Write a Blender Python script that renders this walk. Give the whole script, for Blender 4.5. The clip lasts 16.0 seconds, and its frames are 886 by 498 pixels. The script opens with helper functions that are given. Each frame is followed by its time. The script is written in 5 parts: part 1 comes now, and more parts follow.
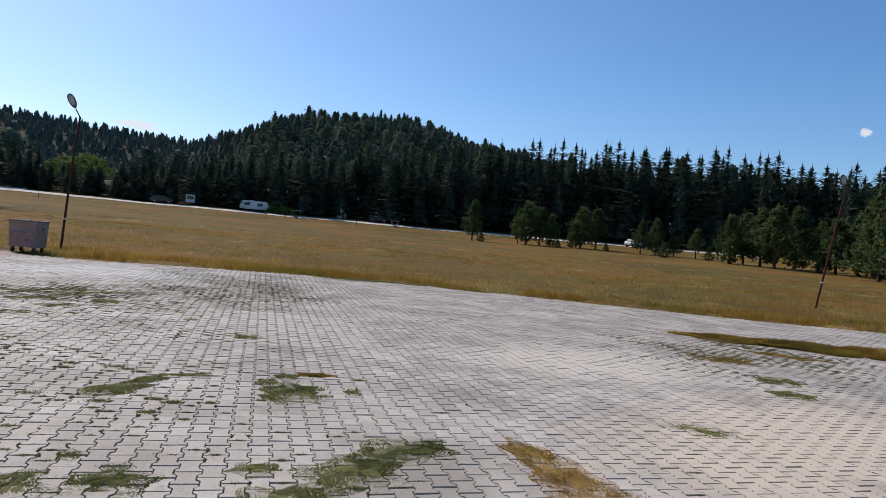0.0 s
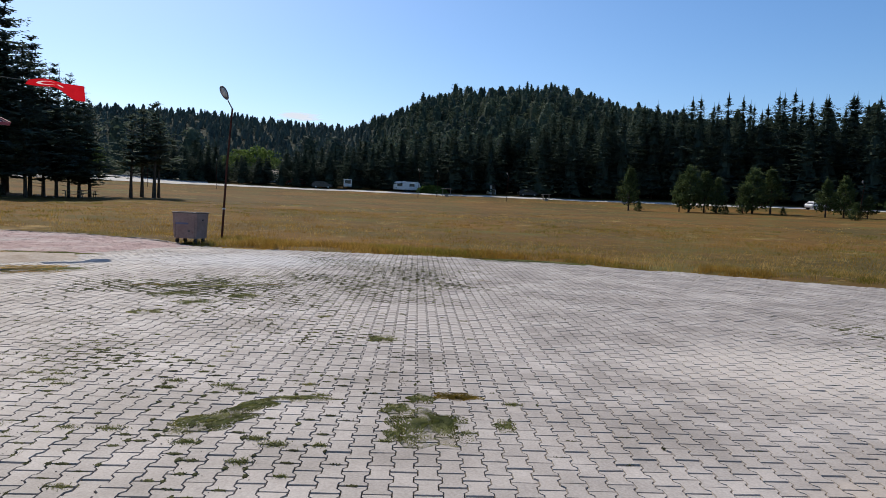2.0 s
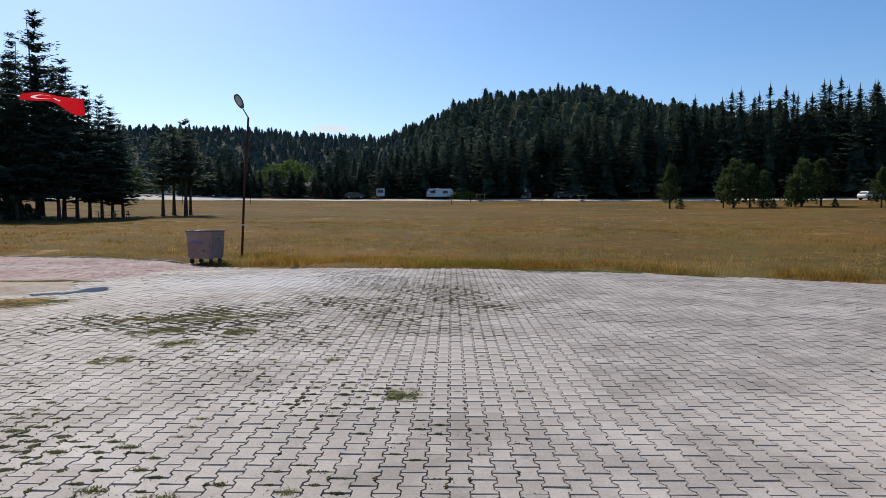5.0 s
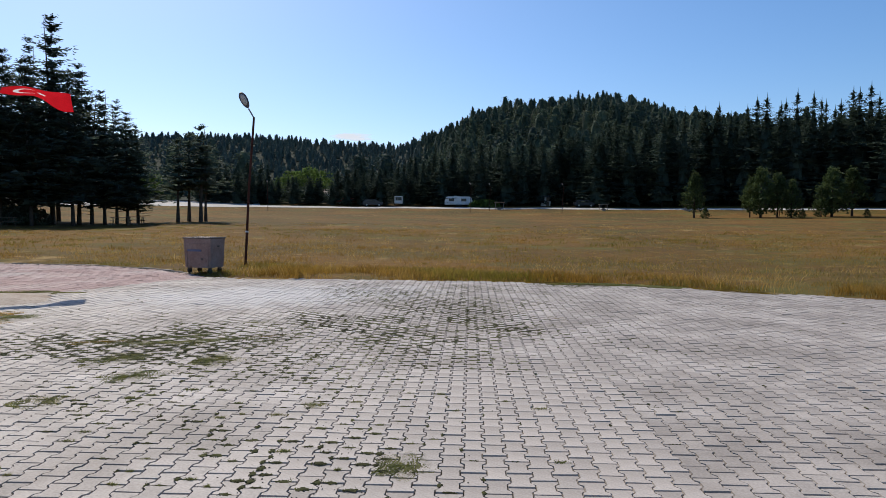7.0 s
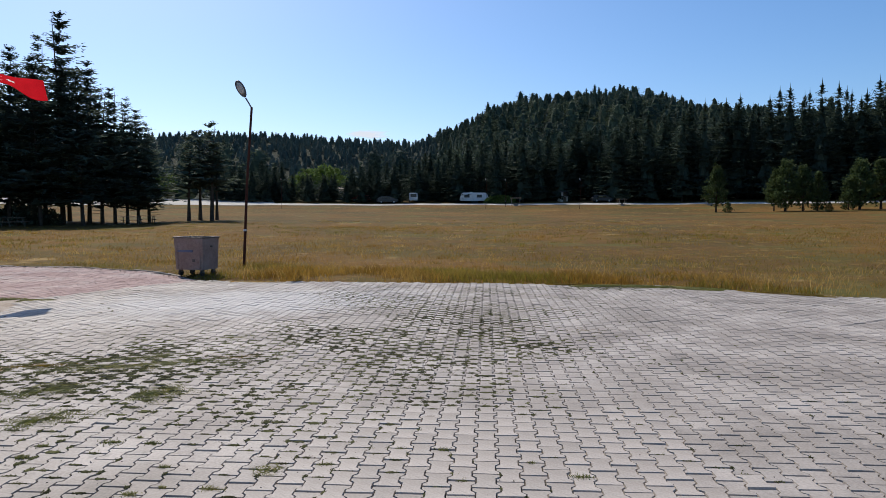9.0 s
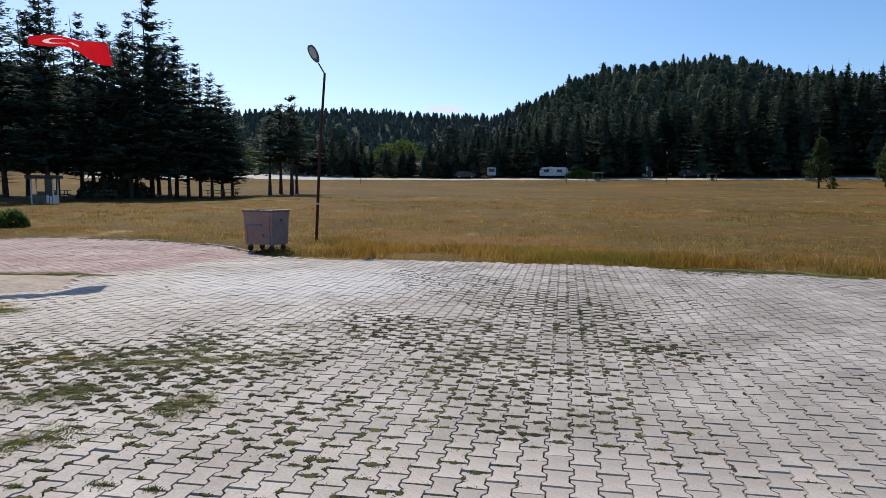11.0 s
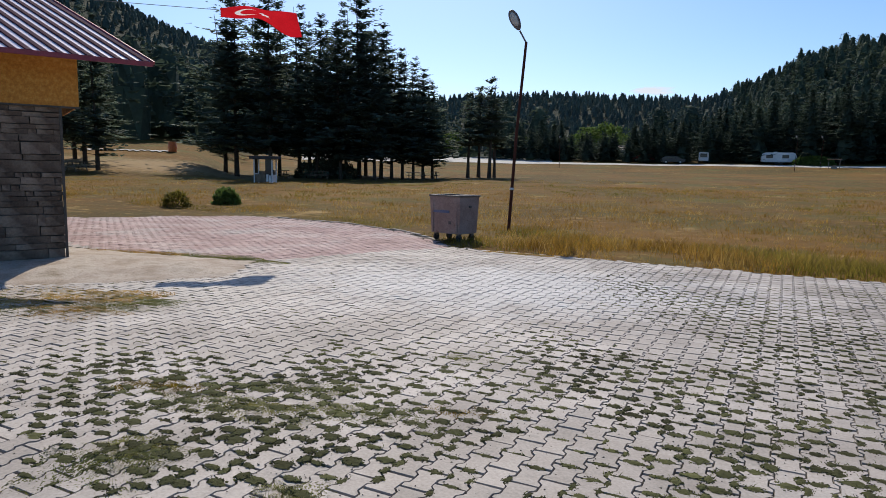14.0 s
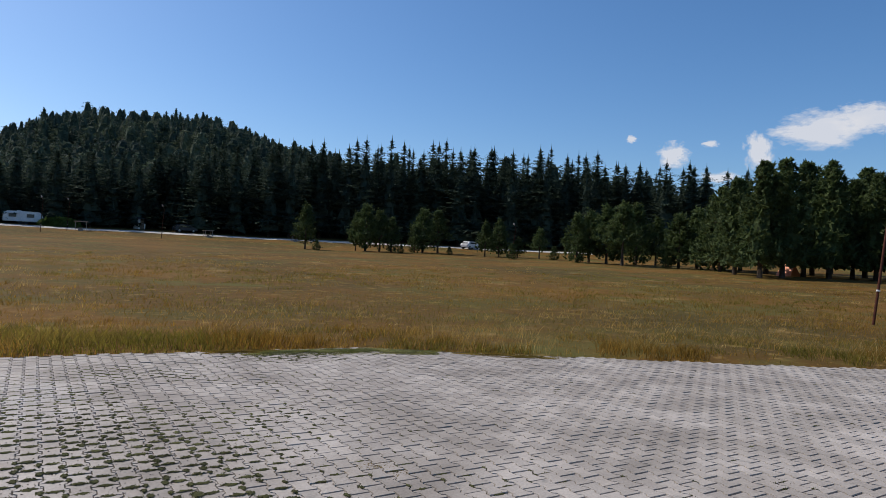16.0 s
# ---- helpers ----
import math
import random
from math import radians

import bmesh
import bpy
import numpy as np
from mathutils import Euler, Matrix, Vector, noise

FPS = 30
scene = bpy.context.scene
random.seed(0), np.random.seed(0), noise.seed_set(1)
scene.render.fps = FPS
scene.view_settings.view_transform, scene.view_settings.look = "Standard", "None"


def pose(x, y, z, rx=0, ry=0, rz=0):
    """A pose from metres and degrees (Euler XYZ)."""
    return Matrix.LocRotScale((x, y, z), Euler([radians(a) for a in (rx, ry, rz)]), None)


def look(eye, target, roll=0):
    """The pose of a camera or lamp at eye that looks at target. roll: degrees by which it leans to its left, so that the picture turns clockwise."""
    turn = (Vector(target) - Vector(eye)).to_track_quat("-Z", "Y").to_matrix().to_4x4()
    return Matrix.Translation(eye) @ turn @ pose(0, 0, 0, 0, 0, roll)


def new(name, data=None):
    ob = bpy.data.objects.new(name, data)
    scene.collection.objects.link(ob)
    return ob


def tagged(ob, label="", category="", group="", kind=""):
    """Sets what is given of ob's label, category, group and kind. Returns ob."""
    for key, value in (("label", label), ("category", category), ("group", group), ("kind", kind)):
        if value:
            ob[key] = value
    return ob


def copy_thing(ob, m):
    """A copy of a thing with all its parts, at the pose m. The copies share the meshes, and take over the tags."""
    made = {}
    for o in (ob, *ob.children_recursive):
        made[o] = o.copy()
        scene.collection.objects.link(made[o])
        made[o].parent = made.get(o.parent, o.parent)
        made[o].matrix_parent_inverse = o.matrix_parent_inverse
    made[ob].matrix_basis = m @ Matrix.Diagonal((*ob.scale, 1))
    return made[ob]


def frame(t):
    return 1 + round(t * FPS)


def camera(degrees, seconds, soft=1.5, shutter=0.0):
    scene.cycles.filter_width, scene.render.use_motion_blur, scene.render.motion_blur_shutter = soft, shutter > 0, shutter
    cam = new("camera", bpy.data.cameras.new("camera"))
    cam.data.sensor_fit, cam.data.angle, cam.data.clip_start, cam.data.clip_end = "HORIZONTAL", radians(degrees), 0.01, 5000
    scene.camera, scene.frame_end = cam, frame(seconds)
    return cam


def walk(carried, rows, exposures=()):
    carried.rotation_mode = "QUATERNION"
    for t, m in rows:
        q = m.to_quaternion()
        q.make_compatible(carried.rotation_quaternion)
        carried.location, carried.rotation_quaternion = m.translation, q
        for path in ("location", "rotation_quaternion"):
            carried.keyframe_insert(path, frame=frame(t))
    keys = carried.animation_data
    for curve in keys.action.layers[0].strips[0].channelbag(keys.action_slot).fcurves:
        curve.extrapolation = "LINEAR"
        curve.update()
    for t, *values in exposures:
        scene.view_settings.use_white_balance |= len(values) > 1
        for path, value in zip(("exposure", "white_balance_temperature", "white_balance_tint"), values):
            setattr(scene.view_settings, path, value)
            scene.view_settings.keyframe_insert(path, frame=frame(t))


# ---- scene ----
cam = camera(67.9, 16.0, soft=0.8)
PATH = [
    (0, (1.68, -0.171, 1.532), (2.149, 1.773, 1.499), 5.1),
    (0.5, (1.789, 0.292, 1.503), (2.088, 2.259, 1.299), 0.5),
    (1, (1.999, 0.844, 1.534), (1.982, 2.835, 1.354), 3.7),
    (1.5, (1.973, 1.147, 1.584), (1.903, 3.136, 1.382), 3.8),
    (2, (1.888, 1.437, 1.574), (1.908, 3.432, 1.434), 2.4),
    (2.5, (1.886, 1.744, 1.557), (1.749, 3.734, 1.421), -0.2),
    (3, (1.911, 2.064, 1.563), (1.688, 4.045, 1.401), 0.7),
    (3.5, (1.855, 2.437, 1.588), (1.71, 4.426, 1.432), 1.5),
    (3.7, (1.856, 2.57, 1.601), (1.715, 4.56, 1.466), 0.3),
    (5.8, (1.97, 3.909, 1.577), (1.893, 5.904, 1.454), 0.3),
    (6, (1.986, 4.084, 1.568), (1.87, 6.076, 1.443), 0.6),
    (6.5, (1.908, 4.536, 1.582), (1.688, 6.52, 1.456), 0.6),
    (7, (1.868, 4.865, 1.557), (1.723, 6.857, 1.458), 0.4),
    (7.5, (1.909, 5.257, 1.529), (1.62, 7.234, 1.434), 0.2),
    (8, (1.87, 5.674, 1.528), (1.64, 7.653, 1.354), 1.1),
    (8.5, (1.848, 6.044, 1.517), (1.694, 8.032, 1.362), 0.8),
    (9, (1.852, 6.395, 1.527), (1.658, 8.383, 1.418), -0.1),
    (9.2, (1.833, 6.515, 1.523), (1.636, 8.502, 1.404), -0.2),
    (11.3, (1.481, 7.982, 1.466), (1.046, 9.924, 1.269), 0.1),
    (11.5, (1.435, 8.12, 1.478), (1.031, 10.068, 1.273), 0.2),
    (12, (1.26, 8.471, 1.455), (0.676, 10.379, 1.305), -1.0),
    (12.5, (1.13, 8.777, 1.435), (0.335, 10.605, 1.277), -0.4),
    (13, (0.936, 9.058, 1.455), (0.106, 10.866, 1.245), 0.6),
    (13.5, (0.798, 9.368, 1.484), (-0.183, 11.095, 1.246), -0.2),
    (14, (0.811, 9.694, 1.457), (-0.157, 11.428, 1.221), 1.0),
    (14.5, (0.71, 9.959, 1.454), (-0.173, 11.745, 1.287), 1.5),
    (15, (0.687, 10.346, 1.476), (0.293, 12.301, 1.331), 0.9),
    (15.2, (0.735, 10.455, 1.502), (0.488, 12.438, 1.438), 0.9),
    (15.5, (0.756, 10.793, 1.47), (0.818, 12.792, 1.459), -0.6),
    (15.8, (0.777, 10.701, 1.515), (1.358, 12.615, 1.521), 2.9),
    (16, (0.841, 10.704, 1.547), (1.844, 12.434, 1.568), 2.7),
]
walk(cam, [(t, look(eye, target, roll)) for t, eye, target, roll in PATH], exposures=[(0, -0.05), (1, -0.02), (2, -0.07), (9, -0.09), (11.5, -0.02), (14.3, -0.05), (15, -0.17), (15.5, -0.3), (16, -0.2)])

# ---- world and sun ----
SUN_AZ, SUN_EL = 35.6, 46.0  # degrees left of +y, degrees above the horizon
sun_way = Vector((-math.sin(radians(SUN_AZ)) * math.cos(radians(SUN_EL)), math.cos(radians(SUN_AZ)) * math.cos(radians(SUN_EL)), math.sin(radians(SUN_EL))))
world = bpy.data.worlds.new("sky")
scene.world = world
world.use_nodes = True
wn, wl = world.node_tree.nodes, world.node_tree.links
wn.clear()
sky = wn.new("ShaderNodeTexSky")
sky.sky_type, sky.sun_disc = "NISHITA", False
sky.sun_elevation, sky.sun_rotation = radians(SUN_EL), radians(-SUN_AZ)
sky.altitude, sky.air_density, sky.dust_density, sky.ozone_density = 900, 1.0, 2.0, 4.8
sky_back = wn.new("ShaderNodeBackground")
sky_back.inputs["Strength"].default_value = 0.148
sky_out = wn.new("ShaderNodeOutputWorld")
sky_tone = wn.new("ShaderNodeHueSaturation")
sky_tone.inputs["Saturation"].default_value = 1.17
wl.new(sky.outputs["Color"], sky_tone.inputs["Color"])
wl.new(sky_tone.outputs["Color"], sky_back.inputs["Color"])
wl.new(sky_back.outputs[0], sky_out.inputs["Surface"])
sun = new("sun", bpy.data.lights.new("sun", "SUN"))
sun.data.energy, sun.data.angle, sun.data.color = 4.5, radians(0.53), (1.0, 0.92, 0.81)
sun.matrix_world = look(sun_way * 50, (0, 0, 0))
scene.view_settings.exposure = 0.0

# ---- materials ----


def material(name, colours, scale=4.0, fine=40.0, rough=0.85, bump=0.3, metal=0.0, island=0.0, per_object=0.0, depth=0.01, spread=(0.35, 0.65), coords="Object"):
    """A surface of two to four colours mixed by large stains, with fine grain and relief."""
    m = bpy.data.materials.new(name)
    m.use_nodes = True
    n, l = m.node_tree.nodes, m.node_tree.links
    bsdf = n["Principled BSDF"]
    bsdf.inputs["Roughness"].default_value = rough
    bsdf.inputs["Metallic"].default_value = metal
    if rough > 0.86:
        bsdf.inputs["Specular IOR Level"].default_value = 0.12
    tc = n.new("ShaderNodeTexCoord")
    big = n.new("ShaderNodeTexNoise")
    big.inputs["Scale"].default_value, big.inputs["Detail"].default_value, big.inputs["Roughness"].default_value = scale, 6, 0.6
    small = n.new("ShaderNodeTexNoise")
    small.inputs["Scale"].default_value, small.inputs["Detail"].default_value = fine, 4
    l.new(tc.outputs[coords], big.inputs["Vector"])
    l.new(tc.outputs[coords], small.inputs["Vector"])
    ramp = n.new("ShaderNodeValToRGB")
    while len(ramp.color_ramp.elements) < len(colours):
        ramp.color_ramp.elements.new(0.5)
    for i, (e, c) in enumerate(zip(ramp.color_ramp.elements, colours)):
        e.position = spread[0] + (spread[1] - spread[0]) * i / max(1, len(colours) - 1)
        e.color = (*c, 1)
    l.new(big.outputs["Fac"], ramp.inputs["Fac"])
    hsv = n.new("ShaderNodeHueSaturation")
    l.new(ramp.outputs["Color"], hsv.inputs["Color"])
    total = n.new("ShaderNodeMath")
    total.operation, total.inputs[1].default_value = "MULTIPLY_ADD", 0.7
    l.new(small.outputs["Fac"], total.inputs[0])
    total.inputs[2].default_value = 0.65
    last = total
    for amount, node, socket in ((island, "ShaderNodeNewGeometry", "Random Per Island"), (per_object, "ShaderNodeObjectInfo", "Random")):
        if amount:
            src = n.new(node)
            more = n.new("ShaderNodeMath")
            more.operation, more.inputs[1].default_value = "MULTIPLY_ADD", amount
            l.new(src.outputs[socket], more.inputs[0])
            shift = n.new("ShaderNodeMath")
            shift.operation, shift.inputs[1].default_value = "SUBTRACT", amount / 2
            l.new(last.outputs[0], more.inputs[2])
            l.new(more.outputs[0], shift.inputs[0])
            last = shift
    l.new(last.outputs[0], hsv.inputs["Value"])
    l.new(hsv.outputs["Color"], bsdf.inputs["Base Color"])
    if bump:
        b = n.new("ShaderNodeBump")
        b.inputs["Strength"].default_value, b.inputs["Distance"].default_value = bump, depth
        l.new(small.outputs["Fac"], b.inputs["Height"])
        l.new(b.outputs["Normal"], bsdf.inputs["Normal"])
    return m


def add_spots(m, colour, scale, low, high, coords="Object"):
    """Lays irregular spots of another colour over a material."""
    n, l = m.node_tree.nodes, m.node_tree.links
    bsdf = n["Principled BSDF"]
    old = bsdf.inputs["Base Color"].links[0].from_socket
    tc = n.new("ShaderNodeTexCoord")
    tex = n.new("ShaderNodeTexNoise")
    tex.inputs["Scale"].default_value, tex.inputs["Detail"].default_value, tex.inputs["Roughness"].default_value = scale, 8, 0.65
    l.new(tc.outputs[coords], tex.inputs["Vector"])
    ramp = n.new("ShaderNodeMapRange")
    ramp.inputs["From Min"].default_value, ramp.inputs["From Max"].default_value = low, high
    l.new(tex.outputs["Fac"], ramp.inputs["Value"])
    mix = n.new("ShaderNodeMix")
    mix.data_type = "RGBA"
    l.new(ramp.outputs["Result"], mix.inputs["Factor"])
    l.new(old, mix.inputs["A"])
    mix.inputs["B"].default_value = (*colour, 1)
    l.new(mix.outputs["Result"], bsdf.inputs["Base Color"])
    return m


def add_patch(m, colour, x, y, rx, ry, turn, strength):
    """Lays one dusty patch with a ragged edge on the ground, at a place in the world."""
    n, l = m.node_tree.nodes, m.node_tree.links
    bsdf = n["Principled BSDF"]
    old = bsdf.inputs["Base Color"].links[0].from_socket
    geo = n.new("ShaderNodeNewGeometry")
    mp = n.new("ShaderNodeMapping")
    mp.vector_type = "TEXTURE"
    mp.inputs["Location"].default_value, mp.inputs["Rotation"].default_value, mp.inputs["Scale"].default_value = (x, y, 0), (0, 0, radians(turn)), (rx, ry, 1)
    l.new(geo.outputs["Position"], mp.inputs["Vector"])
    flat = n.new("ShaderNodeVectorMath")
    flat.operation = "MULTIPLY"
    flat.inputs[1].default_value = (1, 1, 0)
    l.new(mp.outputs[0], flat.inputs[0])
    size = n.new("ShaderNodeVectorMath")
    size.operation = "LENGTH"
    l.new(flat.outputs[0], size.inputs[0])
    tex = n.new("ShaderNodeTexNoise")
    tex.inputs["Scale"].default_value, tex.inputs["Detail"].default_value, tex.inputs["Roughness"].default_value = 1.7, 8, 0.7
    l.new(geo.outputs["Position"], tex.inputs["Vector"])
    add = n.new("ShaderNodeMath")
    add.operation, add.inputs[1].default_value = "MULTIPLY_ADD", 1.8
    l.new(tex.outputs["Fac"], add.inputs[0])
    l.new(size.outputs["Value"], add.inputs[2])
    ramp = n.new("ShaderNodeMapRange")
    ramp.inputs["From Min"].default_value, ramp.inputs["From Max"].default_value = 2.0, 1.3
    ramp.inputs["To Max"].default_value = strength
    l.new(add.outputs[0], ramp.inputs["Value"])
    mix = n.new("ShaderNodeMix")
    mix.data_type = "RGBA"
    l.new(ramp.outputs["Result"], mix.inputs["Factor"])
    l.new(old, mix.inputs["A"])
    mix.inputs["B"].default_value = (*colour, 1)
    l.new(mix.outputs["Result"], bsdf.inputs["Base Color"])
    return m


def let_through(m, amount):
    """Lets part of the light pass through thin blades, needles and cloth."""
    n, l = m.node_tree.nodes, m.node_tree.links
    bsdf, out = n["Principled BSDF"], n["Material Output"]
    thin = n.new("ShaderNodeBsdfTranslucent")
    mix = n.new("ShaderNodeMixShader")
    mix.inputs["Fac"].default_value = amount
    l.new(bsdf.inputs["Base Color"].links[0].from_socket, thin.inputs["Color"])
    l.new(bsdf.outputs[0], mix.inputs[1])
    l.new(thin.outputs[0], mix.inputs[2])
    l.new(mix.outputs[0], out.inputs["Surface"])
    bsdf.inputs["Specular IOR Level"].default_value = 0.2
    return m


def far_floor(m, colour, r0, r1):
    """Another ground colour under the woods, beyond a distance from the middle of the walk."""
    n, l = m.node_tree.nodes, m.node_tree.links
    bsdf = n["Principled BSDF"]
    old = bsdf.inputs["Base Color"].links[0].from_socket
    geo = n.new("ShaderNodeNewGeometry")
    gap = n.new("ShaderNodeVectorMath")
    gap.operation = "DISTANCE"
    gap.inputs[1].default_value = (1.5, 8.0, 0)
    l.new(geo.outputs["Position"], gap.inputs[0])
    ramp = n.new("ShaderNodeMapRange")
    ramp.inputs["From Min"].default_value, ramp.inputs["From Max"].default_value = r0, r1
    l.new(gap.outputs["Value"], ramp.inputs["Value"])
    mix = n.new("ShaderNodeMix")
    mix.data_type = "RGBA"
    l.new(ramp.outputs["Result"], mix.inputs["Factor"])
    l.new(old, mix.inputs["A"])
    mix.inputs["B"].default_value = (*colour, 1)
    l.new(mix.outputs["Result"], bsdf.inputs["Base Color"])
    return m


concrete_paver = material("concrete_paver", [(0.272, 0.236, 0.200), (0.355, 0.312, 0.270), (0.440, 0.392, 0.345)], 0.9, 60, 0.72, 0.35, island=0.22, per_object=0.22, depth=0.004)
concrete_paver.node_tree.nodes["Principled BSDF"].inputs["Specular IOR Level"].default_value = 0.35
add_spots(concrete_paver, (0.17, 0.16, 0.14), 5.0, 0.60, 0.80)
add_patch(concrete_paver, (0.52, 0.43, 0.34), 6.3, 4.8, 3.0, 1.5, 30, 0.9)
add_patch(concrete_paver, (0.51, 0.45, 0.385), 5.9, 8.1, 2.3, 1.6, 10, 0.9)
add_patch(concrete_paver, (0.50, 0.49, 0.48), -2.6, 17.4, 3.6, 2.0, 20, 0.6)
add_patch(concrete_paver, (0.42, 0.38, 0.33), -5.6, 14.8, 1.8, 1.2, 20, 0.7)
pink_paver = material("pink_paver", [(0.35, 0.25, 0.225), (0.42, 0.31, 0.28), (0.47, 0.38, 0.345)], 0.7, 60, 0.9, 0.35, island=0.22, depth=0.004)
add_spots(pink_paver, (0.44, 0.39, 0.36), 0.5, 0.52, 0.68)
joint_dirt = material("joint_dirt", [(0.05, 0.044, 0.032), (0.08, 0.070, 0.053), (0.12, 0.105, 0.08)], 1.2, 90, 0.95, 0.6)
old_concrete = material("old_concrete", [(0.30, 0.24, 0.18), (0.41, 0.345, 0.28), (0.48, 0.42, 0.35)], 1.6, 45, 0.92, 0.8, depth=0.015)
add_spots(old_concrete, (0.22, 0.17, 0.12), 16, 0.55, 0.72)
add_spots(old_concrete, (0.20, 0.155, 0.10), 1.6, 0.54, 0.72)
kerb_stone = material("kerb_stone", [(0.24, 0.20, 0.16), (0.36, 0.32, 0.27), (0.46, 0.42, 0.37)], 2.6, 40, 0.9, 0.4, per_object=0.2)
field_grass = material("field_grass", [(0.063, 0.045, 0.010), (0.096, 0.052, 0.010), (0.138, 0.067, 0.011), (0.165, 0.083, 0.017)], 0.07, 1.6, 0.95, 0.5, depth=0.10, spread=(0.36, 0.64))
add_spots(field_grass, (0.074, 0.063, 0.013), 0.22, 0.50, 0.72)
add_spots(field_grass, (0.204, 0.130, 0.045), 0.9, 0.60, 0.76)
add_spots(field_grass, (0.083, 0.052, 0.011), 5.0, 0.50, 0.75)
add_spots(field_grass, (0.076, 0.060, 0.011), 0.11, 0.52, 0.64)
add_spots(field_grass, (0.265, 0.169, 0.056), 2.0, 0.56, 0.70)
add_spots(field_grass, (0.234, 0.145, 0.040), 9.0, 0.56, 0.74)
add_spots(field_grass, (0.174, 0.140, 0.028), 0.5, 0.60, 0.78)
add_spots(field_grass, (0.098, 0.086, 0.020), 0.16, 0.54, 0.64)
add_spots(field_grass, (0.30, 0.20, 0.075), 0.33, 0.60, 0.70)
add_spots(field_grass, (0.055, 0.050, 0.013), 3.2, 0.58, 0.68)
add_patch(field_grass, (0.30, 0.215, 0.115), -50.0, 49.0, 15, 6.5, 35, 0.9)
add_patch(field_grass, (0.26, 0.18, 0.09), -46.0, 55.0, 9, 3.2, 40, 0.8)
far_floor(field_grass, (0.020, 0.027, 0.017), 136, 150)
gravel = material("pale_gravel", [(0.44, 0.41, 0.36), (0.52, 0.50, 0.45)], 0.3, 6, 0.95, 0.3)
dry_blade = material("dry_blade", [(0.19, 0.105, 0.018), (0.29, 0.17, 0.032), (0.38, 0.26, 0.08)], 0.5, 8, 0.8, 0.0, island=0.5)
green_blade = material("green_blade", [(0.122, 0.134, 0.040), (0.19, 0.196, 0.063), (0.285, 0.264, 0.10)], 0.8, 8, 0.8, 0.0, island=0.5)
mixed_blade = material("mixed_blade", [(0.15, 0.12, 0.022), (0.20, 0.14, 0.026), (0.27, 0.175, 0.036)], 0.35, 8, 0.8, 0.0, island=0.5)
meadow_blade = material("meadow_blade", [(0.13, 0.115, 0.02), (0.18, 0.15, 0.026), (0.25, 0.185, 0.038)], 0.35, 8, 0.8, 0.0, island=0.5)
straw_blade = material("straw_blade", [(0.30, 0.185, 0.05), (0.42, 0.275, 0.085), (0.54, 0.39, 0.16)], 0.8, 8, 0.8, 0.0, island=0.5)
moss = material("joint_moss", [(0.058, 0.057, 0.025), (0.094, 0.096, 0.040), (0.148, 0.15, 0.06)], 1.2, 50, 0.95, 0.6, island=0.5)
bark = material("bark", [(0.05, 0.038, 0.028), (0.10, 0.075, 0.055)], 3, 20, 0.95, 0.8, depth=0.03)
cedar_needles = material("cedar_needles", [(0.085, 0.116, 0.094), (0.12, 0.156, 0.114), (0.15, 0.19, 0.125)], 0.4, 3, 0.75, 0.0, island=0.5, per_object=0.3)
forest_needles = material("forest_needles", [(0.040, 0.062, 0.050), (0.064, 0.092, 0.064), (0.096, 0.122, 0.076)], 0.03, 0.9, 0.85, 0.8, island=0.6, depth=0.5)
# paler and bluer than forest_needles: distance haze mixed into the base colour
hazed_needles = material("hazed_needles", [(0.050, 0.075, 0.068), (0.074, 0.104, 0.088), (0.10, 0.128, 0.10)], 0.03, 0.9, 0.85, 0.8, island=0.5, depth=0.5)
pine_needles = material("pine_needles", [(0.055, 0.085, 0.032), (0.085, 0.120, 0.044), (0.115, 0.150, 0.058)], 0.5, 3, 0.7, 0.0, island=0.5, per_object=0.3)
broad_leaves = material("broad_leaves", [(0.085, 0.14, 0.032), (0.125, 0.19, 0.045), (0.17, 0.225, 0.06)], 0.3, 2, 0.7, 0.0, island=0.5)
for leaf, amount in ((dry_blade, 0.6), (straw_blade, 0.5), (green_blade, 0.4), (moss, 0.4), (mixed_blade, 0.6), (meadow_blade, 0.6), (cedar_needles, 0.5), (forest_needles, 0.35), (hazed_needles, 0.25), (pine_needles, 0.4), (broad_leaves, 0.5)):
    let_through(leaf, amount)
bin_steel = material("bin_steel", [(0.235, 0.17, 0.15), (0.295, 0.222, 0.198), (0.33, 0.268, 0.24)], 2.5, 30, 0.6, 0.2, metal=0.25)
add_spots(bin_steel, (0.20, 0.11, 0.07), 6, 0.60, 0.72)
bin_dark = material("bin_dark", [(0.035, 0.03, 0.028), (0.06, 0.05, 0.045)], 4, 30, 0.8, 0.2)
rubber = material("rubber", [(0.02, 0.02, 0.02), (0.035, 0.033, 0.03)], 6, 40, 0.8, 0.2)
faded_blue = material("faded_blue", [(0.10, 0.13, 0.22), (0.16, 0.18, 0.26)], 8, 50, 0.7, 0.0)
rusty = material("rusty_steel", [(0.04, 0.017, 0.012), (0.085, 0.03, 0.02), (0.065, 0.028, 0.02)], 5, 60, 0.9, 0.4)
lamp_shell = material("lamp_shell", [(0.10, 0.09, 0.085), (0.16, 0.15, 0.14)], 6, 60, 0.5, 0.1, metal=0.4)
lamp_lens = material("lamp_lens", [(0.42, 0.40, 0.36), (0.55, 0.53, 0.48)], 5, 30, 0.35, 0.0)
white_paint = material("white_paint", [(0.66, 0.65, 0.62), (0.76, 0.75, 0.73)], 1.5, 20, 0.5, 0.1)
dark_glass = material("dark_glass", [(0.02, 0.025, 0.03), (0.035, 0.04, 0.045)], 2, 10, 0.15, 0.0)
